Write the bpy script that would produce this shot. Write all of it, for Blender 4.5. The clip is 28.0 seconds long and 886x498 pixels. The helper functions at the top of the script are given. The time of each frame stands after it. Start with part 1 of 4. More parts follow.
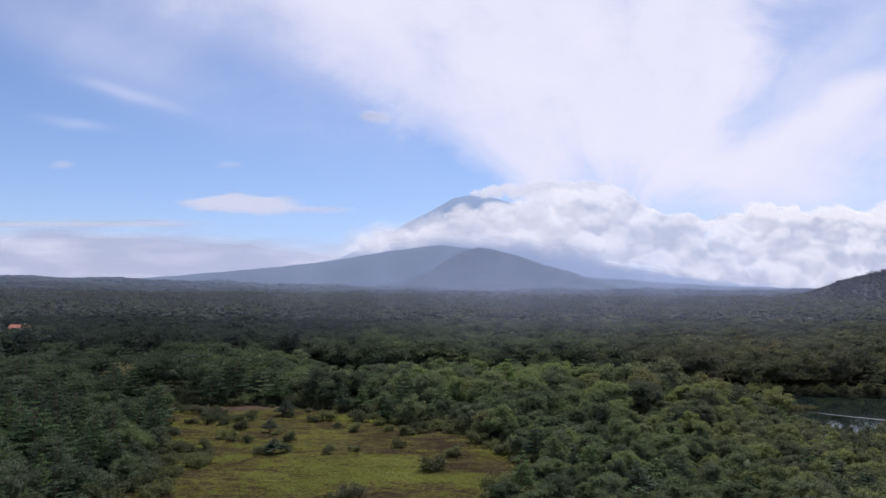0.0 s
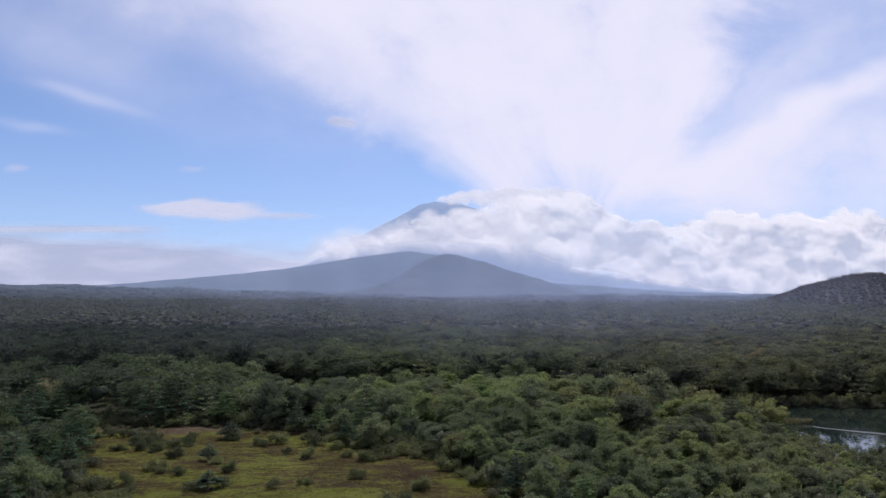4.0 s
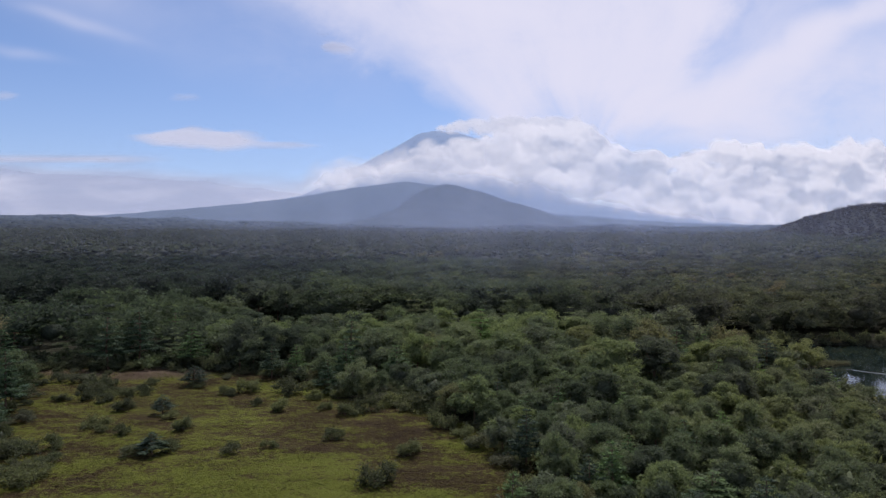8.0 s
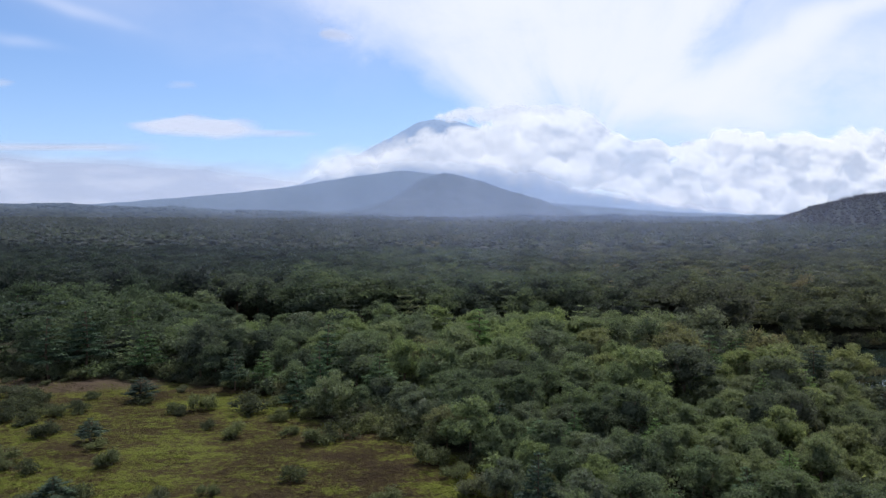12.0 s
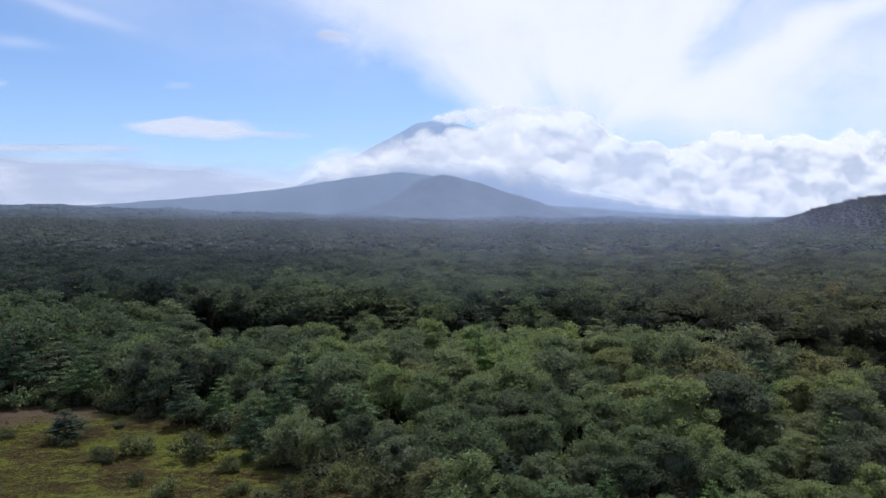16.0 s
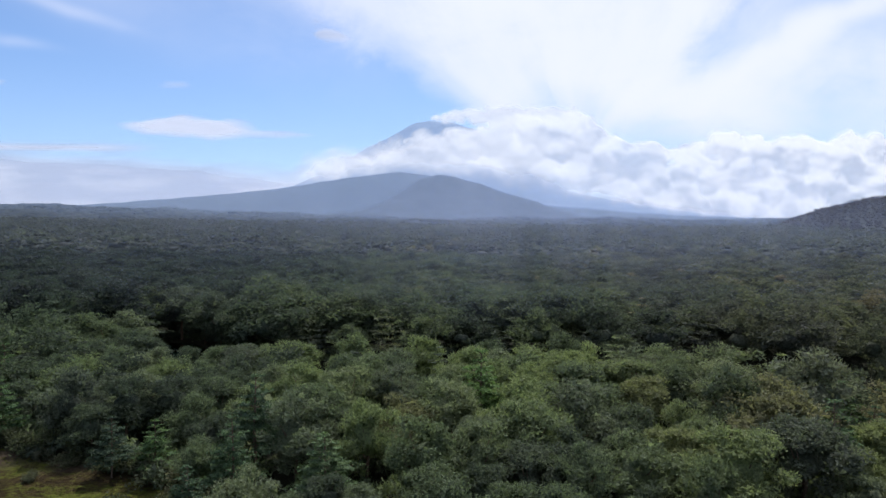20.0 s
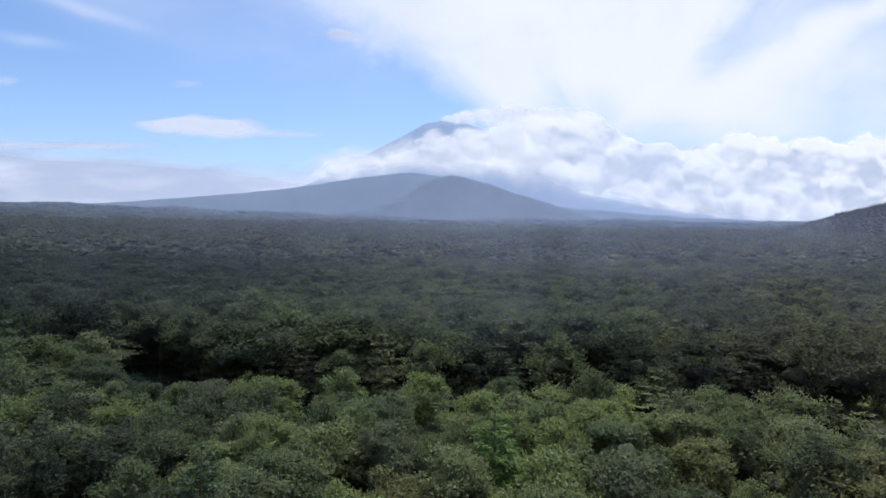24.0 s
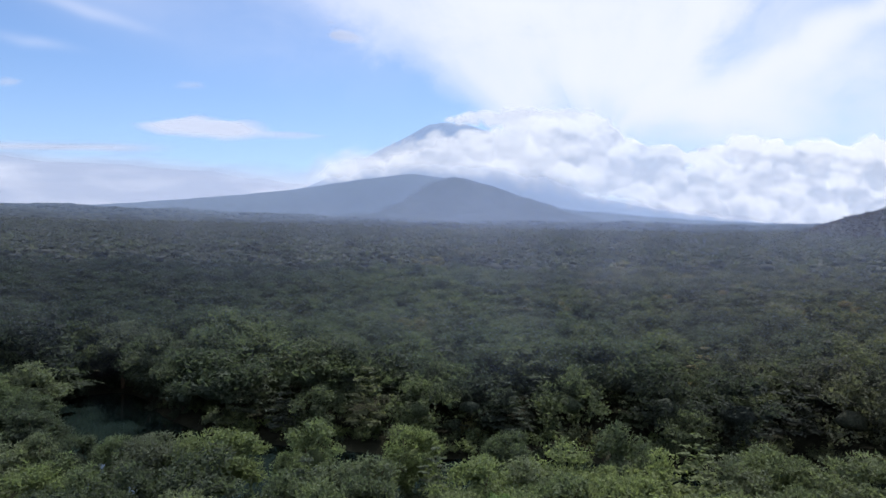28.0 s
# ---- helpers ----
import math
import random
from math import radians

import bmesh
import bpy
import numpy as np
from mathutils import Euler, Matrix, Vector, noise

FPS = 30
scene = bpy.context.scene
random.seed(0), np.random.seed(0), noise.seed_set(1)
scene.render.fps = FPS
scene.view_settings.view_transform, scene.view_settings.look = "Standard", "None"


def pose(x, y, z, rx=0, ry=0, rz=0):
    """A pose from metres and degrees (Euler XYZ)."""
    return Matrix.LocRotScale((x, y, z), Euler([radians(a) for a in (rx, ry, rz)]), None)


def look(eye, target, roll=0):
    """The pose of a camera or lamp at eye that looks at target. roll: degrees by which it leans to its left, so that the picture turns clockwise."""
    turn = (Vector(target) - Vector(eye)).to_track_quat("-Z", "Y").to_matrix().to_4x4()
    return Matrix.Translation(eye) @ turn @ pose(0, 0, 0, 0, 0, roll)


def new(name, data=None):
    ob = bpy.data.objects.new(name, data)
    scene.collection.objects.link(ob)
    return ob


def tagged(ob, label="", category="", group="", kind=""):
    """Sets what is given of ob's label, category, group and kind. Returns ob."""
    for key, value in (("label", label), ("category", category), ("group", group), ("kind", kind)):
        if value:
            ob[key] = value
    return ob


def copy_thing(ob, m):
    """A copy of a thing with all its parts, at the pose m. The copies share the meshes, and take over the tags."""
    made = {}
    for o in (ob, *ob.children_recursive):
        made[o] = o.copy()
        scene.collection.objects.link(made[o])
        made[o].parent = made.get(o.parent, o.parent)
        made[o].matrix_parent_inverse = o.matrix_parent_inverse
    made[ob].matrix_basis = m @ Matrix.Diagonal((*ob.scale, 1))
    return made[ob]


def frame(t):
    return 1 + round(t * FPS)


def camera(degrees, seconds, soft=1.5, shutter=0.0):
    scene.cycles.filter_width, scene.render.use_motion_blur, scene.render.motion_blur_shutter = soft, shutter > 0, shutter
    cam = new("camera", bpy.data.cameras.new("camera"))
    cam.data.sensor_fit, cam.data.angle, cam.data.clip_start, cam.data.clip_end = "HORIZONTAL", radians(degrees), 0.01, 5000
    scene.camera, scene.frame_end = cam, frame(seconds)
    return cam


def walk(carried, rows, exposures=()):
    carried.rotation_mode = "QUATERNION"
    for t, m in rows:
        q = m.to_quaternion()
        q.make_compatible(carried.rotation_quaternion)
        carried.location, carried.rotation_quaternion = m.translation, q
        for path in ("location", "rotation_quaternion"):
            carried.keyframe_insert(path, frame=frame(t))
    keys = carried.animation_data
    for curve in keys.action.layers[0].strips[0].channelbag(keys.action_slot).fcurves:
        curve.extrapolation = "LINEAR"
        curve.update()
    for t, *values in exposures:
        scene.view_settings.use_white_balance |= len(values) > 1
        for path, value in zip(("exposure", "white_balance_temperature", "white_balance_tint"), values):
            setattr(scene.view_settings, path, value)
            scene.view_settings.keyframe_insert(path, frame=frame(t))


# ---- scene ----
cam = camera(67.5, 28.0, 1.35)
EXPOSURES = [(0, 0.04, 6450, 17), (5.4, 0.02, 6450, 18), (6, -0.18, 6400, 18), (7, -0.2, 6350, 18), (8, -0.1, 6400, 18), (9, 0.05, 6350, 14), (10.5, 0.2, 6250, 10), (28, 0.22, 6250, 10)]
PATH = [
    (0, (-1.194, -18.331, 34.707), (-1.306, -16.342, 34.877), 0.3),
    (0.5, (-1.244, -16.711, 34.62), (-1.343, -14.721, 34.795), 0.2),
    (1, (-1.444, -14.879, 34.596), (-1.531, -12.889, 34.773), 0.2),
    (1.5, (-1.632, -12.842, 34.639), (-1.704, -10.852, 34.818), 0.2),
    (2, (-1.67, -10.684, 34.68), (-1.726, -8.693, 34.862), 0.2),
    (2.5, (-1.759, -8.425, 34.706), (-1.799, -6.434, 34.891), 0.1),
    (3, (-1.931, -6.25, 34.813), (-1.953, -4.259, 34.999), 0.1),
    (3.5, (-1.983, -3.903, 34.821), (-1.997, -1.912, 35.009), 0.1),
    (5.5, (-1.877, 6.398, 34.845), (-1.887, 8.389, 35.038), -0.0),
    (6, (-1.802, 9.078, 34.794), (-1.811, 11.071, 34.962), -0.0),
    (6.5, (-1.609, 11.779, 34.744), (-1.62, 13.775, 34.866), -0.0),
    (7, (-1.51, 14.477, 34.745), (-1.52, 16.476, 34.819), 0.0),
    (7.5, (-1.407, 17.14, 34.735), (-1.416, 19.14, 34.761), 0.1),
    (8, (-1.321, 19.609, 34.686), (-1.33, 21.609, 34.668), 0.1),
    (8.5, (-1.271, 21.998, 34.675), (-1.279, 23.997, 34.621), 0.1),
    (9, (-1.083, 24.433, 34.717), (-1.091, 26.432, 34.661), 0.1),
    (9.5, (-0.953, 26.781, 34.724), (-0.961, 28.78, 34.67), 0.2),
    (10, (-0.865, 29.174, 34.721), (-0.87, 31.174, 34.668), 0.2),
    (10.5, (-0.695, 31.522, 34.777), (-0.701, 33.521, 34.725), 0.3),
    (11, (-0.583, 33.896, 34.833), (-0.587, 35.895, 34.781), 0.3),
    (11.5, (-0.305, 36.59, 34.857), (-0.311, 38.589, 34.804), 0.3),
    (12, (-0.219, 39.004, 34.784), (-0.225, 41.003, 34.734), 0.2),
    (12.5, (-0.169, 41.568, 34.786), (-0.174, 43.567, 34.737), 0.2),
    (14.5, (0.171, 51.225, 34.764), (0.17, 53.224, 34.719), 0.2),
    (15, (0.29, 53.417, 34.851), (0.29, 55.416, 34.806), 0.3),
    (15.5, (0.372, 55.751, 34.87), (0.373, 57.75, 34.826), 0.3),
    (16, (0.439, 58.194, 34.873), (0.44, 60.193, 34.829), 0.3),
    (16.5, (0.525, 60.588, 34.943), (0.527, 62.587, 34.899), 0.4),
    (17, (0.611, 62.807, 34.928), (0.613, 64.807, 34.885), 0.3),
    (17.5, (0.623, 65.108, 34.992), (0.627, 67.107, 34.948), 0.4),
    (18, (0.608, 67.603, 34.985), (0.614, 69.602, 34.941), 0.4),
    (18.5, (0.692, 69.906, 34.995), (0.698, 71.905, 34.95), 0.4),
    (19, (0.74, 72.363, 35.046), (0.747, 74.362, 35.002), 0.4),
    (19.5, (0.805, 74.798, 35.192), (0.812, 76.797, 35.148), 0.4),
    (20, (0.923, 77.132, 35.39), (0.93, 79.131, 35.347), 0.4),
    (20.5, (0.931, 79.508, 35.614), (0.941, 81.508, 35.569), 0.6),
    (21, (0.969, 81.842, 35.868), (0.98, 83.842, 35.823), 0.7),
    (21.5, (1.045, 83.991, 36.172), (1.058, 85.99, 36.128), 0.7),
    (23.5, (1.46, 92.988, 37.523), (1.441, 94.988, 37.481), 0.8),
    (24, (1.554, 95.426, 37.831), (1.529, 97.426, 37.789), 0.8),
    (24.5, (1.725, 97.503, 38.111), (1.692, 99.502, 38.07), 0.8),
    (25, (1.871, 99.534, 38.389), (1.836, 101.533, 38.349), 0.8),
    (25.5, (2.007, 101.79, 38.676), (1.972, 103.79, 38.637), 0.8),
    (26, (2.12, 104.005, 39.022), (2.085, 106.005, 38.983), 0.8),
    (26.5, (2.218, 106.309, 39.331), (2.183, 108.308, 39.293), 0.8),
    (27, (2.285, 108.437, 39.712), (2.251, 110.436, 39.674), 0.8),
    (27.5, (2.397, 110.462, 40.042), (2.363, 112.462, 40.005), 0.8),
    (28, (2.532, 112.593, 40.375), (2.499, 114.593, 40.337), 0.9),
]
walk(cam, [(t, look(eye, target, roll)) for t, eye, target, roll in PATH], EXPOSURES)

# ---- world, sun, exposure ----
SUN_AZ, SUN_EL = 16.0, 57.0          # degrees: right of straight ahead, above the horizon


class Nodes:
    """Small shorthand for building node trees."""

    def __init__(self, tree):
        self.t = tree
        tree.nodes.clear()

    def add(self, kind):
        return self.t.nodes.new(kind)

    def put(self, sock, v):
        if isinstance(v, bpy.types.NodeSocket):
            self.t.links.new(v, sock)
        else:
            sock.default_value = v

    def math(self, op, a, b=0.0, c=0.0, clamp=False):
        n = self.add("ShaderNodeMath")
        n.operation, n.use_clamp = op, clamp
        for s, v in zip(n.inputs, (a, b, c)):
            self.put(s, v)
        return n.outputs[0]

    def ramp(self, v, lo, hi, a=0.0, b=1.0):
        n = self.add("ShaderNodeMapRange")
        n.interpolation_type = "SMOOTHSTEP"
        for s, x in zip(n.inputs, (v, lo, hi, a, b)):
            self.put(s, x)
        return n.outputs[0]

    def mix(self, f, a, b, blend="MIX"):
        n = self.add("ShaderNodeMix")
        n.data_type, n.blend_type = "RGBA", blend
        self.put(n.inputs[0], f)
        for s, v in ((n.inputs[6], a), (n.inputs[7], b)):
            self.put(s, (*v, 1.0) if isinstance(v, tuple) and len(v) == 3 else v)
        return n.outputs[2]

    def noise(self, vec, scale, detail=4.0, rough=0.55, distort=0.0):
        n = self.add("ShaderNodeTexNoise")
        self.put(n.inputs["Vector"], vec)
        for k, v in (("Scale", scale), ("Detail", detail), ("Roughness", rough), ("Distortion", distort)):
            self.put(n.inputs[k], v)
        return n.outputs["Fac"]

    def mapping(self, vec, loc=(0, 0, 0), rot=(0, 0, 0), scale=(1, 1, 1)):
        n = self.add("ShaderNodeMapping")
        self.put(n.inputs[0], vec)
        n.inputs[1].default_value, n.inputs[2].default_value, n.inputs[3].default_value = loc, rot, scale
        return n.outputs[0]


def make_sky():
    world = bpy.data.worlds.new("sky")
    scene.world = world
    world.use_nodes = True
    g = Nodes(world.node_tree)
    sky = g.add("ShaderNodeTexSky")
    sky.sky_type, sky.sun_disc = "NISHITA", False
    sky.sun_elevation, sky.sun_rotation = radians(SUN_EL), radians(SUN_AZ)
    sky.altitude, sky.air_density, sky.dust_density, sky.ozone_density = 950.0, 1.0, 0.6, 1.6
    co = g.add("ShaderNodeTexCoord").outputs["Generated"]
    xyz = g.add("ShaderNodeSeparateXYZ")
    g.put(xyz.inputs[0], co)
    x, y, z = xyz.outputs
    d = g.math("MAXIMUM", g.math("ABSOLUTE", y), 0.08)
    u, v = g.math("DIVIDE", x, d), g.math("DIVIDE", z, d)
    uv = g.add("ShaderNodeCombineXYZ")
    g.put(uv.inputs[0], u), g.put(uv.inputs[1], v)
    uv = uv.outputs[0]
    warp = g.noise(g.mapping(uv, scale=(2.2, 3.0, 1)), 1.6, 3.0, 0.5)
    warp = g.math("MULTIPLY", g.math("SUBTRACT", warp, 0.5), 0.13)
    uw, vw = g.math("ADD", u, warp), g.math("ADD", v, g.math("MULTIPLY", warp, -0.6))

    def blob(px, py, a, b, angle, weight, k=1.0):
        """A soft elongated veil of high cloud; centre and half sizes in 1/1168 of the distance."""
        cu, cv, a, b = (px - 858) / 1168, (546 - py) / 1168, a / 1168, b / 1168
        c, s = math.cos(radians(angle)), math.sin(radians(angle))
        du, dv = g.math("SUBTRACT", uw, cu), g.math("SUBTRACT", vw, cv)
        p = g.math("ADD", g.math("MULTIPLY", du, c / a), g.math("MULTIPLY", dv, s / a))
        q = g.math("ADD", g.math("MULTIPLY", du, -s / b), g.math("MULTIPLY", dv, c / b))
        r = g.math("ADD", g.math("POWER", g.math("ABSOLUTE", p), 2.0), g.math("POWER", g.math("ABSOLUTE", q), 2.0))
        return g.math("MULTIPLY", g.math("EXPONENT", g.math("MULTIPLY", r, -1.0)), weight)

    # the great fan of high cloud, spreading from one point over the volcano
    fu, fv = g.math("SUBTRACT", uw, FAN[0]), g.math("SUBTRACT", vw, FAN[1])
    ang = g.math("ARCTAN2", fv, fu)
    rad = g.math("SQRT", g.math("ADD", g.math("MULTIPLY", fu, fu), g.math("MULTIPLY", fv, fv)))
    polar = g.add("ShaderNodeCombineXYZ")
    g.put(polar.inputs[0], g.math("MULTIPLY", ang, 1.9)), g.put(polar.inputs[1], g.math("MULTIPLY", rad, 2.4))
    streak = g.noise(polar.outputs[0], 1.6, 5.0, 0.55, 0.0)
    blotch = g.noise(g.mapping(uv, scale=(1.0, 1.6, 1)), 5.0, 6.0, 0.6, 0.3)
    rough = g.math("ADD", g.math("MULTIPLY", streak, 0.9), g.math("MULTIPLY", blotch, 0.7))
    ang = g.math("ADD", ang, g.math("MULTIPLY", g.math("SUBTRACT", blotch, 0.5), 0.5))
    wide = g.math("MULTIPLY", g.ramp(ang, radians(163), radians(140)), g.ramp(rad, 0.25, 0.55, 0.0, 0.3))
    fan = g.math("MULTIPLY", g.ramp(ang, radians(50), radians(66)), g.ramp(ang, radians(151), radians(134)))
    fan = g.math("MULTIPLY", fan, g.ramp(rad, 0.085, 0.19))
    veil = g.math("MULTIPLY", fan, g.ramp(rough, 0.45, 1.05, 0.5, 2.2))
    veil = g.math("ADD", veil, g.math("MULTIPLY", wide, g.ramp(rough, 0.45, 1.05, 0.4, 1.4)))
    for args in VEILS:
        veil = g.math("ADD", veil, g.math("MULTIPLY", blob(*args), g.ramp(rough, 0.4, 1.1, 0.3, 1.6)))
    veil = g.math("SUBTRACT", 1.0, g.math("EXPONENT", g.math("MULTIPLY", veil, -1.25)))
    # faint even veil low down, thickening towards the horizon
    low = g.math("MULTIPLY", g.math("EXPONENT", g.math("MULTIPLY", g.math("MAXIMUM", v, 0.0), -6.0)), 0.55)
    blue = g.mix(1.0, sky.outputs[0], SKY_TINT, "MULTIPLY")
    col = g.mix(low, blue, (5.0, 6.1, 8.8))
    col = g.mix(veil, col, CIRRUS)
    bg = g.add("ShaderNodeBackground")
    g.put(bg.inputs[0], col)
    bg.inputs[1].default_value = 0.1
    out = g.add("ShaderNodeOutputWorld")
    g.put(out.inputs[0], bg.outputs[0])


SKY_TINT = (0.87, 1.0, 1.18)
CIRRUS = (7.9, 8.1, 9.3)
FAN = (0.216, 0.065)
VEILS = (
    (1020, 110, 190, 100, -10, 0.9), (1190, 290, 150, 40, -14, 0.7), (130, 70, 300, 60, -24, 0.18), (225, 168, 85, 10, -14, 0.2),
    (110, 215, 60, 8, -8, 0.16), (420, 20, 240, 60, -18, 0.3), (1000, -320, 700, 260, -10, 0.6), (1400, 330, 330, 60, 4, 0.45),
    (1500, 200, 340, 26, 24, 1.3), (1420, 290, 300, 50, 14, 0.6), (1300, 285, 200, 40, 12, 0.5), (1340, 170, 190, 120, 30, 0.55), (1560, 300, 260, 70, 10, 0.4),
)
make_sky()
sun = new("sun", bpy.data.lights.new("sun", "SUN"))
sun.data.energy, sun.data.angle, sun.data.color = 5.0, radians(2.5), (1.0, 0.95, 0.87)
_a, _e = radians(SUN_AZ), radians(SUN_EL)
sun.matrix_world = look((0, 0, 0), (-math.sin(_a) * math.cos(_e), -math.cos(_a) * math.cos(_e), -math.sin(_e)))

# ---- materials ----
def material(name):
    m = bpy.data.materials.new(name)
    m.use_nodes = True
    return m, Nodes(m.node_tree)


def surface(g, shader):
    g.put(g.add("ShaderNodeOutputMaterial").inputs[0], shader)


def principled(g, color, rough=0.8, spec=0.3, metal=0.0, normal=None):
    n = g.add("ShaderNodeBsdfPrincipled")
    g.put(n.inputs["Base Color"], (*color, 1.0) if isinstance(color, tuple) and len(color) == 3 else color)
    g.put(n.inputs["Roughness"], rough)
    g.put(n.inputs["Specular IOR Level"], spec)
    g.put(n.inputs["Metallic"], metal)
    if normal is not None:
        g.put(n.inputs["Normal"], normal)
    return n.outputs[0]


def bump(g, height, strength=0.5, distance=0.1):
    n = g.add("ShaderNodeBump")
    n.inputs["Strength"].default_value, n.inputs["Distance"].default_value = strength, distance
    g.put(n.inputs["Height"], height)
    return n.outputs[0]


def world_pos(g):
    return g.add("ShaderNodeNewGeometry").outputs["Position"]


def leaf_material(name, dark, mid, light, grey, by_object, thin=0.45, mixed=True):
    """Foliage: hue differs from tree to tree and from leaf spray to leaf spray; light comes through."""
    m, g = material(name)
    if by_object:
        tree = g.add("ShaderNodeObjectInfo").outputs["Random"]
    else:
        a = g.add("ShaderNodeAttribute")
        a.attribute_name = "tint"
        tree = a.outputs["Fac"]
    leaf = g.add("ShaderNodeNewGeometry").outputs["Random Per Island"]
    patch = g.noise(world_pos(g), 0.03, 3.0)
    f = g.math("ADD", g.math("MULTIPLY", tree, 0.95), g.math("MULTIPLY", g.math("SUBTRACT", leaf, 0.5), 0.34))
    f = g.math("ADD", f, g.math("MULTIPLY", g.math("SUBTRACT", patch, 0.5), 0.9))
    col = g.mix(g.ramp(f, -0.05, 0.5), dark, mid)
    col = g.mix(g.ramp(f, 0.45, 1.05), col, light)
    other = g.math("FRACT", g.math("MULTIPLY", tree, 9.37))
    col = g.mix(g.ramp(other, 0.6, 1.0, 0.0, 0.42), col, grey)
    # a few dry, browner trees
    col = g.mix(g.ramp(tree, 0.972, 0.99, 0.0, 0.7), col, (0.13, 0.12, 0.075))
    # west: dimmer light painted into the leaf colour; east: drier and more olive
    place = g.add("ShaderNodeSeparateXYZ")
    g.put(place.inputs[0], world_pos(g))
    east = g.math("ADD", place.outputs[0], g.math("MULTIPLY", g.math("SUBTRACT", patch, 0.5), 60.0))
    if mixed:
        col = g.mix(g.ramp(east, -15.0, -95.0), col, g.mix(1.0, col, (0.63, 0.66, 0.76), "MULTIPLY"))
        col = g.mix(g.ramp(east, 5.0, 95.0), col, g.mix(1.0, col, (1.12, 0.97, 1.0), "MULTIPLY"))
    grain = g.noise(world_pos(g), 2.6, 4.0, 0.7)
    col = g.mix(1.0, col, g.mix(g.ramp(grain, 0.3, 0.7), (0.55, 0.55, 0.55), (1.4, 1.4, 1.35)), "MULTIPLY")
    body = principled(g, col, 0.7, 0.12, normal=bump(g, grain, 0.8, 0.5))
    tr = g.add("ShaderNodeBsdfTranslucent")
    g.put(tr.inputs[0], g.mix(1.0, col, (1.08, 1.14, 0.84), "MULTIPLY"))
    n = g.add("ShaderNodeMixShader")
    n.inputs[0].default_value = thin
    g.put(n.inputs[1], body), g.put(n.inputs[2], tr.outputs[0])
    surface(g, n.outputs[0])
    return m


BROAD = ((0.060, 0.077, 0.057), (0.113, 0.145, 0.084), (0.174, 0.214, 0.096), (0.142, 0.154, 0.128))
PINE = ((0.042, 0.064, 0.046), (0.066, 0.112, 0.056), (0.124, 0.204, 0.062), (0.070, 0.086, 0.070))
BUSH = ((0.058, 0.066, 0.042), (0.096, 0.110, 0.060), (0.148, 0.160, 0.076), (0.134, 0.130, 0.104))
# wood beyond the lake arm: shade and haze put into darker, bluer base colours
MIDDLE_DIM = ((0.043, 0.055, 0.046), (0.066, 0.086, 0.060), (0.098, 0.122, 0.070), (0.080, 0.086, 0.078))
# far forest: base colours greyed towards blue to imitate haze
FAR_HAZED = ((0.050, 0.060, 0.058), (0.070, 0.082, 0.074), (0.096, 0.108, 0.084), (0.086, 0.088, 0.086))
broad_leaf = leaf_material("broad_leaf", *BROAD, True)
pine_leaf = leaf_material("pine_needles", *PINE, True, 0.3)
bush_leaf = leaf_material("bush_leaf", *BUSH, True)
dry_leaf = leaf_material("dry_leaf", (0.12, 0.115, 0.075), (0.18, 0.17, 0.11), (0.23, 0.215, 0.13), (0.19, 0.18, 0.13), True, mixed=False)
dim_mid_leaf = leaf_material("dim_middle_forest_leaf", *MIDDLE_DIM, False)
hazed_far_leaf = leaf_material("hazed_far_forest_leaf", *FAR_HAZED, False, mixed=False)
# hill leaves coloured darker for the slope's side turned from the sun
shaded_hill_leaf = leaf_material("shaded_hill_forest_leaf", (0.030, 0.030, 0.034), (0.042, 0.040, 0.044), (0.058, 0.054, 0.052), (0.052, 0.046, 0.050), False, mixed=False)
wood_leaf = leaf_material("woodland_leaf", *BROAD, False)


def bark_material():
    m, g = material("bark")
    co = g.add("ShaderNodeTexCoord").outputs["Object"]
    n = g.noise(g.mapping(co, scale=(6, 6, 1.2)), 2.0, 6.0, 0.65)
    col = g.mix(n, (0.05, 0.036, 0.026), (0.17, 0.125, 0.09))
    surface(g, principled(g, col, 0.9, 0.15, normal=bump(g, n, 0.7, 0.05)))
    return m


bark = bark_material()


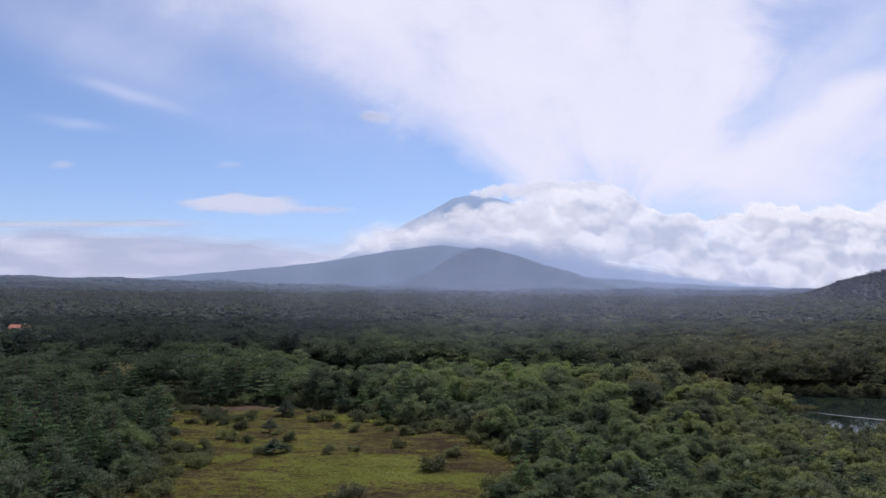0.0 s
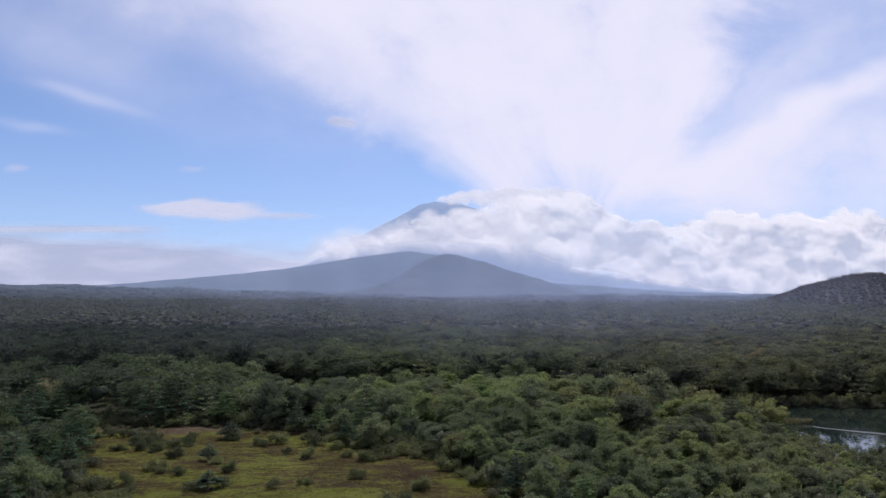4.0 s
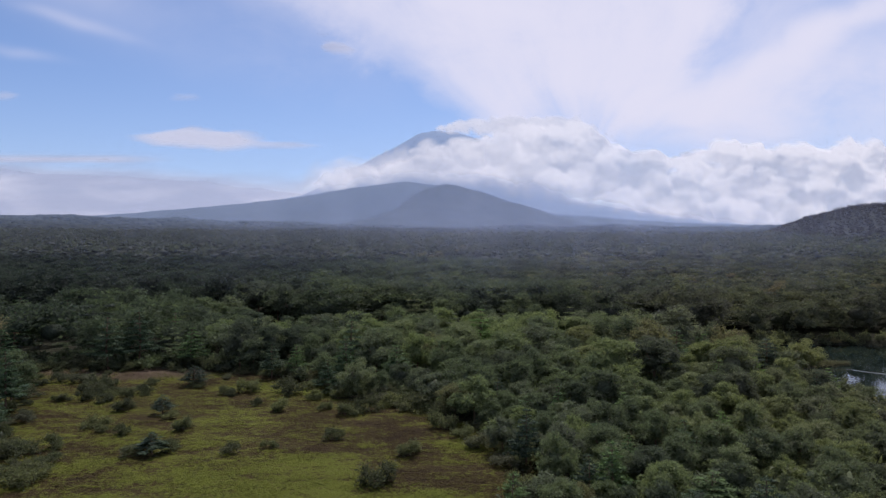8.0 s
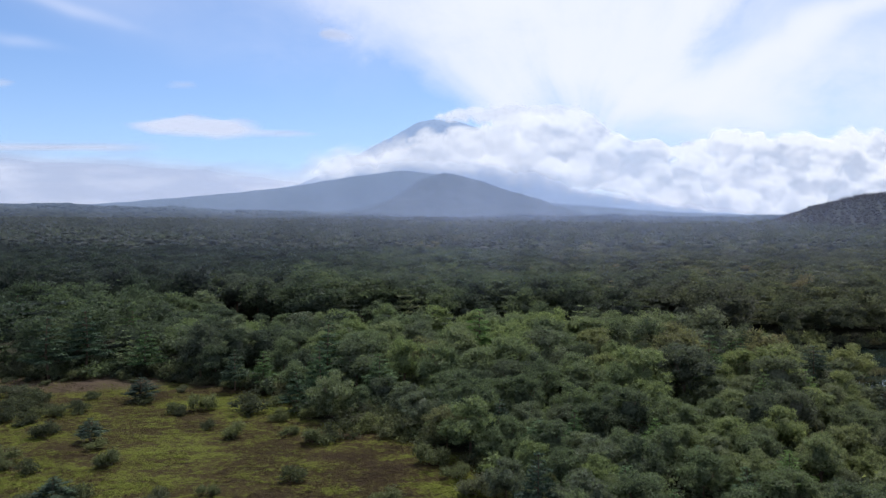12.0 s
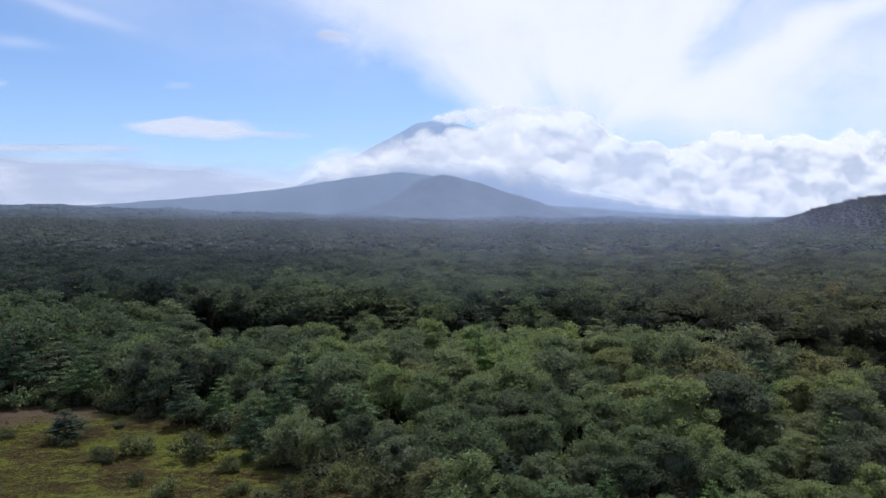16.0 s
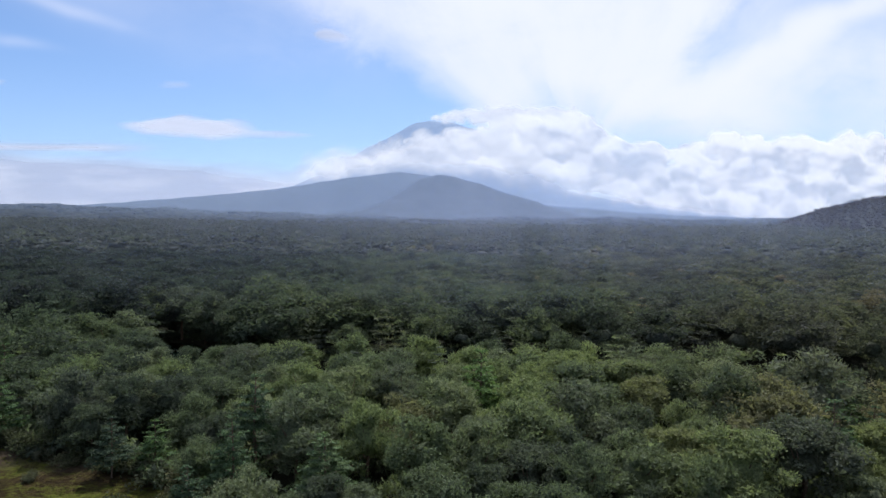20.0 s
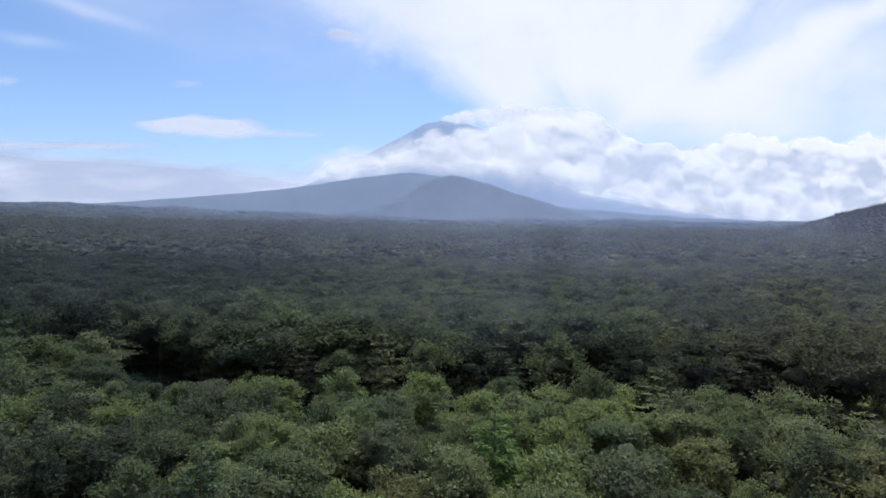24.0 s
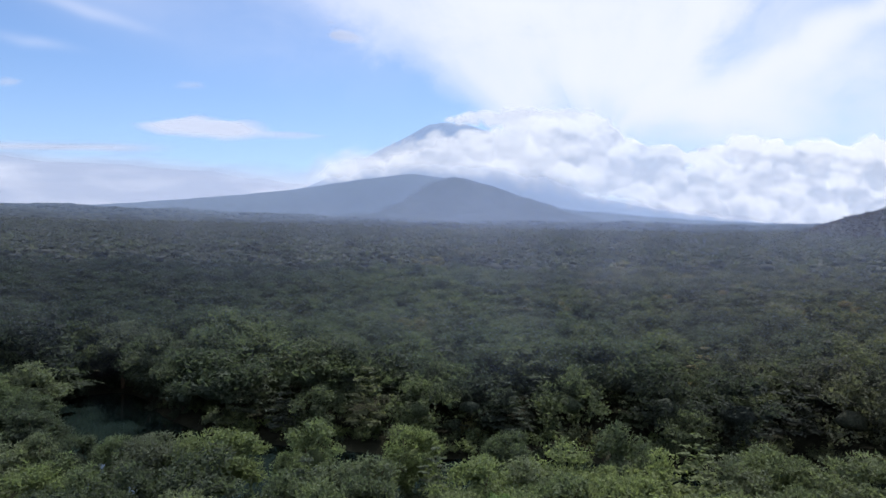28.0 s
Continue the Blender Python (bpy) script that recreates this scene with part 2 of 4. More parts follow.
def ground_material():
    """Forest floor, rough meadow grass with darker and straw patches, by place in the plan."""
    m, g = material("ground")
    p = world_pos(g)
    a = g.add("ShaderNodeAttribute")
    a.attribute_name = "meadow"
    big = g.noise(g.mapping(p, scale=(0.8, 1.2, 1)), 0.06, 4.0, 0.6, 0.6)
    mid = g.noise(g.mapping(p, rot=(0, 0, 0.25), scale=(0.7, 1.3, 1)), 0.33, 6.0, 0.7, 0.8)
    fine = g.noise(p, 1.9, 6.0, 0.75)
    f = g.math("ADD", g.math("MULTIPLY", g.math("SUBTRACT", big, 0.5), 0.9), g.math("MULTIPLY", mid, 0.7))
    f = g.math("ADD", f, g.math("ADD", g.math("MULTIPLY", g.math("SUBTRACT", fine, 0.5), 0.85), 0.325))
    grass = g.mix(g.ramp(f, 0.48, 0.70), (0.031, 0.020, 0.009), (0.057, 0.047, 0.013))
    grass = g.mix(g.ramp(f, 0.62, 0.80), grass, (0.096, 0.112, 0.016))
    straw = g.ramp(g.noise(g.mapping(p, rot=(0, 0, 0.5), scale=(0.5, 1.8, 1)), 0.4, 4.0, 0.6, 1.2), 0.62, 0.72)
    grass = g.mix(g.math("MULTIPLY", straw, 0.45), grass, (0.080, 0.066, 0.026))
    a2 = g.add("ShaderNodeAttribute")
    a2.attribute_name = "dry"
    dry = g.mix(fine, (0.050, 0.034, 0.026), (0.118, 0.088, 0.064))
    grass = g.mix(g.math("MULTIPLY", a2.outputs["Fac"], g.ramp(fine, 0.3, 0.6, 0.5, 1.0)), grass, dry)
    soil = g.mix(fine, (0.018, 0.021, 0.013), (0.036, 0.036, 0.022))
    # far floor takes a canopy colour, tinted bluish to imitate haze
    hazed_woods = g.mix(g.noise(p, 0.06, 6.0, 0.7), (0.030, 0.036, 0.036), (0.050, 0.058, 0.052))
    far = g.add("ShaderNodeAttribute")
    far.attribute_name = "hazed_woods"
    col = g.mix(a.outputs["Fac"], g.mix(far.outputs["Fac"], soil, hazed_woods), grass)
    h = g.math("ADD", fine, g.math("MULTIPLY", mid, 1.5))
    surface(g, principled(g, col, 0.95, 0.1, normal=bump(g, h, 1.0, 0.8)))
    return m


ground_mat = ground_material()


def water_material():
    m, g = material("lake_water")
    p = world_pos(g)
    rip = g.noise(g.mapping(p, rot=(0, 0, 0.2), scale=(0.5, 1.6, 1)), 0.9, 3.0, 0.5)
    swell = g.noise(p, 0.05, 2.0)
    # a narrow breeze line on the water, off the end of the wooded point
    xyz = g.add("ShaderNodeSeparateXYZ")
    g.put(xyz.inputs[0], p)
    off = g.math("ADD", g.math("SUBTRACT", xyz.outputs[1], 164.0), g.math("MULTIPLY", g.math("SUBTRACT", xyz.outputs[0], 90.0), 0.8))
    off = g.math("ADD", off, g.math("MULTIPLY", g.math("SUBTRACT", swell, 0.5), 8.0))
    line = g.math("MULTIPLY", g.ramp(g.math("ABSOLUTE", off), 1.6, 0.5), g.ramp(xyz.outputs[0], 84.0, 92.0))
    n = g.add("ShaderNodeBsdfPrincipled")
    n.inputs["Base Color"].default_value = (0.008, 0.014, 0.013, 1)
    n.inputs["IOR"].default_value = 1.33
    g.put(n.inputs["Roughness"], g.math("ADD", g.ramp(swell, 0.4, 0.6, 0.03, 0.08), g.math("MULTIPLY", line, 0.42)))
    g.put(n.inputs["Normal"], bump(g, rip, 0.05, 0.05))
    surface(g, n.outputs[0])
    return m


water_mat = water_material()


def plain(name, col, rough=0.7, var=0.25, scale=3.0, metal=0.0):
    m, g = material(name)
    co = g.add("ShaderNodeTexCoord").outputs["Object"]
    n = g.noise(co, scale, 5.0, 0.6)
    lo = tuple(c * (1 - var) for c in col)
    hi = tuple(min(1, c * (1 + var)) for c in col)
    surface(g, principled(g, g.mix(n, lo, hi), rough, 0.3, metal, bump(g, n, 0.2, 0.02)))
    return m


# blue emission given to the far slopes to imitate haze
HAZE_GLOW = (0.228, 0.315, 0.49)


def haze_glow_material(name, col, near, far, scale):
    """Far slopes more than a kilometre off: woodland colour plus haze painted as blue emission; near and far give the
    share of that glow at 1.3 km and at 4.4 km."""
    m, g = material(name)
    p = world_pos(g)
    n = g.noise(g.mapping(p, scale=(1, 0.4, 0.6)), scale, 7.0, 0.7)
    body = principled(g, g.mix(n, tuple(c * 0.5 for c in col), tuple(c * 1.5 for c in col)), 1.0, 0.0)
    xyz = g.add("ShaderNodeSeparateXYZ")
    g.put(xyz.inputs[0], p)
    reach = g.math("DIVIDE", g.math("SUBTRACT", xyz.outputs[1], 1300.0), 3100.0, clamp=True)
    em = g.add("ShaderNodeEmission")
    em.inputs[0].default_value = (*HAZE_GLOW, 1)
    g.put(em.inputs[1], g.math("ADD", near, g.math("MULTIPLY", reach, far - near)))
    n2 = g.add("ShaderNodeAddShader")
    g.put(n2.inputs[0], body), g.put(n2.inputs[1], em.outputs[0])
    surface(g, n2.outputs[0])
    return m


def haze_material():
    """Stand-in for haze and glare: a sheet that lets nearly all light through and scatters a little of the sun and
    sky.
    """
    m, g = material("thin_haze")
    a = g.add("ShaderNodeAttribute")
    a.attribute_name = "cover"
    front, back = g.add("ShaderNodeBsdfDiffuse"), g.add("ShaderNodeBsdfTranslucent")
    for n in (front, back):
        n.inputs[0].default_value = (0.53, 0.63, 0.96, 1)
    both, mx = g.add("ShaderNodeMixShader"), g.add("ShaderNodeMixShader")
    both.inputs[0].default_value = 0.65
    g.put(both.inputs[1], front.outputs[0]), g.put(both.inputs[2], back.outputs[0])
    g.put(mx.inputs[0], g.math("MULTIPLY", a.outputs["Fac"], 0.060))
    g.put(mx.inputs[1], g.add("ShaderNodeBsdfTransparent").outputs[0]), g.put(mx.inputs[2], both.outputs[0])
    surface(g, mx.outputs[0])
    return m


haze_mat = haze_material()


def cloud_material(name, bright, grey, share):
    """Cloud: sunlit droplets plus emission for scattered daylight, painted from white to grey as shading; thin at the
    rims.
    """
    m, g = material(name)
    a, b = g.add("ShaderNodeAttribute"), g.add("ShaderNodeAttribute")
    a.attribute_name, b.attribute_name = "cover", "shading"
    em = g.add("ShaderNodeEmission")
    g.put(em.inputs[0], g.mix(b.outputs["Fac"], bright, grey))
    body = g.add("ShaderNodeBsdfDiffuse")
    body.inputs[0].default_value = (share, share, share, 1)
    both = g.add("ShaderNodeAddShader")
    g.put(both.inputs[0], body.outputs[0]), g.put(both.inputs[1], em.outputs[0])
    tr = g.add("ShaderNodeBsdfTransparent")
    mx = g.add("ShaderNodeMixShader")
    g.put(mx.inputs[0], a.outputs["Fac"]), g.put(mx.inputs[1], tr.outputs[0]), g.put(mx.inputs[2], both.outputs[0])
    surface(g, mx.outputs[0])
    return m


hill_mat = haze_glow_material("cone_slope", (0.030, 0.034, 0.036), 0.04, 0.63, 0.012)
foot_mat = haze_glow_material("foot_slope", (0.030, 0.034, 0.036), 0.03, 0.90, 0.012)
woods_mat = haze_glow_material("distant_woods", (0.034, 0.040, 0.038), 0.02, 0.56, 0.05)
mount_mat = haze_glow_material("volcano_slope", (0.040, 0.044, 0.05), 0.0, 1.12, 0.006)
cumulus_mat = cloud_material("cumulus", (0.75, 0.77, 0.84), (0.45, 0.50, 0.62), 0.13)
stratus_mat = cloud_material("stratus", (0.60, 0.63, 0.75), (0.40, 0.45, 0.60), 0.08)

# ---- land ----
def lattice(ix, iy, seed):
    h = (ix * 374761393 + iy * 668265263 + seed * 974711) & 0xFFFFFFFF
    h = ((h ^ (h >> 13)) * 1274126177) & 0xFFFFFFFF
    return ((h ^ (h >> 16)) & 0xFFFF) / 65535.0


def value_noise(x, y, seed=0):
    x, y = np.asarray(x, float), np.asarray(y, float)
    ix, iy = np.floor(x).astype(np.int64), np.floor(y).astype(np.int64)
    fx, fy = x - ix, y - iy
    fx, fy = fx * fx * (3 - 2 * fx), fy * fy * (3 - 2 * fy)
    a, b = lattice(ix, iy, seed), lattice(ix + 1, iy, seed)
    c, d = lattice(ix, iy + 1, seed), lattice(ix + 1, iy + 1, seed)
    return (a + (b - a) * fx) * (1 - fy) + (c + (d - c) * fx) * fy


def fbm(x, y, octaves=4, seed=0, rough=0.5):
    total, amp, norm = 0.0, 1.0, 0.0
    for k in range(octaves):
        total = total + amp * value_noise(x * 2 ** k + 17.3 * k, y * 2 ** k - 9.1 * k, seed + k)
        norm += amp
        amp *= rough
    return total / norm


def smooth(v, lo, hi):
    t = np.clip((np.asarray(v, float) - lo) / (hi - lo), 0, 1)
    return t * t * (3 - 2 * t)


GROUND, LAKE = 7.6, 6.9
MEADOW = [(-60, -60), (10, -60), (8, 30), (2, 54), (5, 80), (7, 102), (3, 116), (-5, 129), (-18, 138), (-29, 152), (-53, 160), (-87, 161), (-102, 152), (-85, 135), (-68, 114), (-54, 90), (-50, 54), (-62, 0)]


def inside(poly, x, y, margin):
    """Soft 0..1 mask of a polygon, with its rim frayed by margin metres."""
    x, y = np.asarray(x, float), np.asarray(y, float)
    odd = np.zeros(np.broadcast(x, y).shape, bool)
    near = np.full(odd.shape, 1e9)
    for (ax, ay), (bx, by) in zip(poly, poly[1:] + poly[:1]):
        cross = (ay > y) != (by > y)
        odd ^= cross & (x < (bx - ax) * (y - ay) / (by - ay + 1e-9) + ax)
        t = np.clip(((x - ax) * (bx - ax) + (y - ay) * (by - ay)) / ((bx - ax) ** 2 + (by - ay) ** 2), 0, 1)
        near = np.minimum(near, np.hypot(x - ax - t * (bx - ax), y - ay - t * (by - ay)))
    signed = np.where(odd, near, -near) + margin * 2.2 * (fbm(x / 9, y / 9, 3, 5) - 0.5)
    return smooth(signed, -margin * 0.5, margin * 0.5)


ARM = [(-66, 240, 6), (-60, 231, 8), (-53, 221, 9.5), (-42, 208, 10), (-20, 204, 9), (10, 203, 9), (40, 199, 9), (70, 190, 11), (100, 182, 18)]


def lake_depth(x, y):
    """Positive inside the lake and its narrow arm behind the wooded point, in metres from the shore."""
    x, y = np.asarray(x, float), np.asarray(y, float)
    wob = 6 * (fbm(x / 18, y / 18, 3, 21) - 0.5)
    d = np.full(np.broadcast(x, y).shape, -1e9)
    for (ax, ay, aw), (bx, by, bw) in zip(ARM, ARM[1:]):
        t = np.clip(((x - ax) * (bx - ax) + (y - ay) * (by - ay)) / ((bx - ax) ** 2 + (by - ay) ** 2), 0, 1)
        d = np.maximum(d, aw + t * (bw - aw) - np.hypot(x - ax - t * (bx - ax), y - ay - t * (by - ay)))
    open_water = np.minimum(np.minimum(x - 70 - 0.12 * np.abs(y - 152), 200 - 0.05 * (x - 100) - y), y - 128)
    # a low reedy spit at the end of the wooded point
    t = np.clip((x - 72) / 19.0, 0, 1)
    spit = np.hypot(x - 72 - 19 * t, y - 168.5 - 2.5 * t) - 3.4 * (1.15 - t)
    return np.minimum(np.maximum(d, open_water) + wob, spit)


def near_shore(x, y):
    """True on the camera's side of the lake arm."""
    return y < np.interp(x, [a[0] for a in ARM], [a[1] for a in ARM])


def height(x, y):
    x, y = np.asarray(x, float), np.asarray(y, float)
    far = np.maximum(y - 225, 0.0)
    z = GROUND + 0.034 * far * smooth(far, -20, 260)
    z = z + smooth(y, 350, 2600) * smooth(-x, 0, 2200) * 48
    z = z + 1.6 * (fbm(x / 50, y / 50, 3, 2) - 0.5) * smooth(np.hypot(x + 40, y - 115), 45, 100)
    # low rise of the wooded point
    z = z + 1.2 * np.exp(-((x - 30) / 50) ** 2 - ((y - 175) / 24) ** 2)
    z = z + far * 0.016 * (fbm(x / 240, y / 240, 4, 9) - 0.5)
    # wooded hill beyond the lake
    r = np.hypot((x - 860) / 300, (y - 1060) / 330) * (0.93 + 0.14 * fbm(x / 90, y / 90, 3, 6))
    z = z + 56 * np.exp(-r ** 6 * 1.2) * (0.8 + 0.4 * fbm(x / 100, y / 100, 3, 4))
    d = lake_depth(x, y)
    return z + (LAKE - 1.6 - z) * smooth(d, -3.5, 3) * (y < 600)


def grid_mesh(name, xs, ys, fz, attrs=()):
    X, Y = np.meshgrid(xs, ys)
    Z = fz(X, Y)
    n, m = len(xs), len(ys)
    verts = np.stack([X, Y, Z], -1).reshape(-1, 3)
    i = np.arange(n * (m - 1)).reshape(m - 1, n)[:, :-1].reshape(-1)
    faces = np.stack([i, i + 1, i + 1 + n, i + n], -1)
    me = raw_mesh(name, verts, faces)
    for key, f in attrs:
        me.attributes.new(key, "FLOAT", "POINT").data.foreach_set("value", f(X, Y).reshape(-1).astype(np.float32))
    return me


def raw_mesh(name, verts, faces, smooth_shade=True):
    """A mesh from arrays: verts (n, 3), faces (k, 3 or 4)."""
    me = bpy.data.meshes.new(name)
    k, w = faces.shape
    me.vertices.add(len(verts))
    me.vertices.foreach_set("co", np.ascontiguousarray(verts, np.float32).reshape(-1))
    me.loops.add(k * w)
    me.loops.foreach_set("vertex_index", np.ascontiguousarray(faces, np.int32).reshape(-1))
    me.polygons.add(k)
    me.polygons.foreach_set("loop_start", np.arange(0, k * w, w, dtype=np.int32))
    me.polygons.foreach_set("use_smooth", np.full(k, smooth_shade))
    me.update(calc_edges=True)
    return me


def spaced(lo, hi, near_lo, near_hi, fine, coarse):
    """Grid lines: close in the near stretch, ever wider away from it."""
    vals = list(np.arange(near_lo, near_hi, fine))
    step, v = fine, near_hi
    while v < hi:
        vals.append(v)
        step = min(step * 1.12, coarse)
        v += step
    vals.append(hi)
    step, v = fine, near_lo - fine
    low = []
    while v > lo:
        low.append(v)
        step = min(step * 1.12, coarse)
        v -= step
    low.append(lo)
    return np.array(low[::-1] + vals)


def canopy_far(x, y):
    return 4.0 * smooth(np.hypot(x, y), 1000, 1400)


def dry_patch(x, y):
    """Withered purplish-brown growth along the meadow's far rim and on the lake spit."""
    far_rim = 1.1 - np.hypot((x + 68) / 34, (y - 156.5) / 6.5) + 1.0 * (fbm(x / 8, y / 4, 3, 161) - 0.5)
    return smooth(far_rim, 0.0, 0.5)


ground = new("ground", grid_mesh(
    "ground", spaced(-4700, 4700, -160, 190, 2.0, 70), spaced(-1500, 3300, 60, 330, 1.6, 45),
    lambda x, y: height(x, y) + canopy_far(x, y) * (0.2 + 1.6 * fbm(x / 26, y / 26, 3, 31)),
    (("meadow", lambda x, y: np.maximum(inside(MEADOW, x, y, 6.0), smooth(1 - np.hypot((x + 300) / 27, (y - 396) / 18), 0, 0.2))), ("hazed_woods", lambda x, y: smooth(np.hypot(x, y), 250, 900)), ("dry", dry_patch))))
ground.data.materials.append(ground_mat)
tagged(ground, "rough meadow and dark forest floor rising to the volcano", "ground", kind="structure")


def make_water():
    xs, ys = np.arange(-120, 420, 6.0), np.arange(90, 280, 6.0)
    me = grid_mesh("lake", xs, ys, lambda x, y: np.full(x.shape, LAKE))
    ob = tagged(new("water", me), "dark calm lake water reflecting trees and sky", "lake", kind="structure")
    me.materials.append(water_mat)


make_water()


# ---- distance ----
def volcano_ridge(x):
    """Skyline of the great volcano and its long foot slopes, 4.4 km off."""
    px = [-4700, -2970, -2290, -1560, -1490, -1150, -950, -810, -655, -490, -290, -165, -95, 60, 330, 560, 800, 1175, 1740, 2305, 3300, 4700]
    pz = [110, 180, 202, 266, 277, 306, 345, 408, 494, 585, 692, 760, 772, 765, 680, 500, 330, 252, 176, 148, 120, 80]
    return np.interp(x, px, pz)


def make_volcano():
    xs = np.concatenate([np.arange(-4700, -1800, 60.0), np.arange(-1800, 2000, 14.0), np.arange(2000, 4701, 60.0)])
    ys = np.concatenate([np.arange(3000, 4100, 60.0), np.arange(4100, 4401, 14.0), np.array([4500.0, 4700.0])])

    def f(x, y):
        t = smooth(y, 3500, 4400) ** 1.5
        ridge = volcano_ridge(x)
        soft = sum(volcano_ridge(x + k * 55 * (1.15 - t)) for k in (-2, -1, 0, 1, 2)) / 5
        base = height(x, np.minimum(y, 3300.0)) - 4
        z = base + (soft * (1 - t) + ridge * t - base) * t
        gully = (fbm(x / 70, y / 260, 4, 41) - 0.5) * 30 * smooth(z, 240, 600)
        z = z + gully * (1 - 0.6 * t) + (fbm(x / 40, y / 90, 3, 43) - 0.5) * 5
        return np.where(y > 4410, z - (y - 4400) * 1.2, z)

    ob = tagged(new("volcano", grid_mesh("volcano", xs, ys, f)), "great blue-hazed volcano with its head in cloud", "mountain", kind="structure")
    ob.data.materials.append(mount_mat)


make_volcano()


def make_foot():
    """The volcano's long wooded foot slope, behind the side cone."""
    xs, ys = np.concatenate([np.arange(-2900, -1150, 50.0), np.arange(-1150, 1250, 16.0), np.arange(1250, 2900, 50.0)]), np.arange(2950, 3900, 16.0)
    foot_x = [-2900, -2200, -1740, -1380, -1000, -823, -640, -540, -345, -211, -60, 100, 300, 480, 600, 880, 1165, 1780, 2300, 2900]
    foot_z = [150, 158, 171, 202, 240, 258, 288, 306, 334, 350, 330, 280, 214, 190, 178, 160, 140, 118, 110, 100]

    def f(x, y):
        base = height(x, np.minimum(y, 3280.0)) - 3
        rise = np.maximum(np.interp(x, foot_x, foot_z) - base, 0) * (1 - smooth(np.abs(y - 3420), 0, 470))
        return base + rise + (fbm(x / 60, y / 60, 4, 67) - 0.5) * 9 + (fbm(x / 12, y / 12, 2, 69) - 0.5) * 3

    ob = tagged(new("foot_slope", grid_mesh("foot_slope", xs, ys, f)), "long wooded foot slope of the volcano in blue haze", "hill", kind="structure")
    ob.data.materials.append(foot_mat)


make_foot()


def make_cone():
    xs, ys = np.arange(-1150, 1250, 14.0), np.arange(2750, 3650, 14.0)

    def f(x, y):
        dx = np.where(x < 0, x / 510.0, x / 660.0)
        r = np.hypot(dx, (y - 3300) / 420.0)
        p = np.interp(r, [0, 0.08, 0.25, 0.4, 0.6, 0.85, 1.1, 1.6, 2.5], [208, 197, 168, 137, 92, 45, 15, 0, -40])
        p = p + 13 * np.exp(-((x - 205) / 75) ** 2) * np.exp(-((y - 3300) / 200) ** 2)
        base = height(x, np.minimum(y, 3280.0)) + 2
        z = base + p
        return z + (fbm(x / 45, y / 45, 4, 61) - 0.5) * 12 * smooth(p, 0, 40) + (fbm(x / 10, y / 10, 2, 63) - 0.5) * 3

    ob = tagged(new("cinder_cone", grid_mesh("cinder_cone", xs, ys, f)), "wooded side cone in blue haze before the volcano", "hill", kind="structure")
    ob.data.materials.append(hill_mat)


make_cone()


def cloud_sheet(name, label, depth, x0, x1, y0, y1, step, shape, mat):
    """A bank of cloud far off: a billowing front cut to the cloud's own outline.
    Places across and up are in 1/1168 of the distance from (788, 414); shape gives cover and how far it bulges."""
    xs, ys = np.arange(x0, x1, step), np.arange(y0, y1, step)
    X, Y = np.meshgrid(xs, ys)
    D, B, T = shape(X, Y)
    k = depth / 1168.0
    verts = np.stack([(X - 788) * k, depth - B * k, 35 + (414 - Y) * k], -1).reshape(-1, 3)
    n, m = len(xs), len(ys)
    i = np.arange(n * (m - 1)).reshape(m - 1, n)[:, :-1].reshape(-1)
    faces = np.stack([i, i + n, i + n + 1, i + 1], -1)
    d = D.reshape(-1)
    faces = faces[d[faces].max(1) > 0.012]
    used, inv = np.unique(faces, return_inverse=True)
    me = raw_mesh(name, verts[used], inv.reshape(faces.shape))
    me.attributes.new("cover", "FLOAT", "POINT").data.foreach_set("value", d[used].astype(np.float32))
    me.attributes.new("shading", "FLOAT", "POINT").data.foreach_set("value", np.clip(T, 0, 1).reshape(-1)[used].astype(np.float32))
    me.materials.append(mat)
    return tagged(new(name, me), label, name.split("_")[-1] if "haze" in name else "cloud", kind="stuff")


BANK_X = [440, 520, 555, 610, 650, 700, 745, 790, 830, 860, 930, 1000, 1060, 1120, 1180, 1240, 1300, 1340, 1400, 1480, 1568, 1700, 2400]
BANK_Y = [322, 300, 272, 260, 262, 254, 247, 249, 242, 223, 212, 214, 230, 250, 254, 248, 230, 250, 248, 234, 242, 232, 240]
CAP_X, CAP_Y = [740, 760, 791, 837, 900, 975, 1028, 1060, 1100], [224, 214, 202, 193, 190, 193, 208, 224, 252]


def puffs():
    """Rounded heads of the cumulus: many along its top, larger ones within."""
    r = np.random.default_rng(3)
    out = []
    for x in np.arange(560, 2300, 9.0):
        top = np.interp(x, BANK_X, BANK_Y)
        R = r.uniform(9, 24) * (0.55 if x < 840 else 1.0)
        out.append((x + r.uniform(-6, 6), top + R * r.uniform(0.75, 1.3), R, r.uniform(0, 10)))
        for _ in range(3):
            y = r.uniform(top + 16, min(top + 150, 400))
            out.append((x + r.uniform(-12, 12), y, r.uniform(12, 34), r.uniform(0, 26)))
    for x in np.arange(780, 1060, 6.0):
        top = np.interp(x, CAP_X, CAP_Y)
        R = r.uniform(0.8, 1.2) * np.interp(x, [764, 800, 850], [5, 11, 17])
        out.append((x + r.uniform(-4, 4), top + R * r.uniform(0.8, 1.2), R, r.uniform(0, 10)))
        if x > 870:
            out.append((x, r.uniform(top + 15, 250), r.uniform(14, 26), r.uniform(0, 14)))
    return out


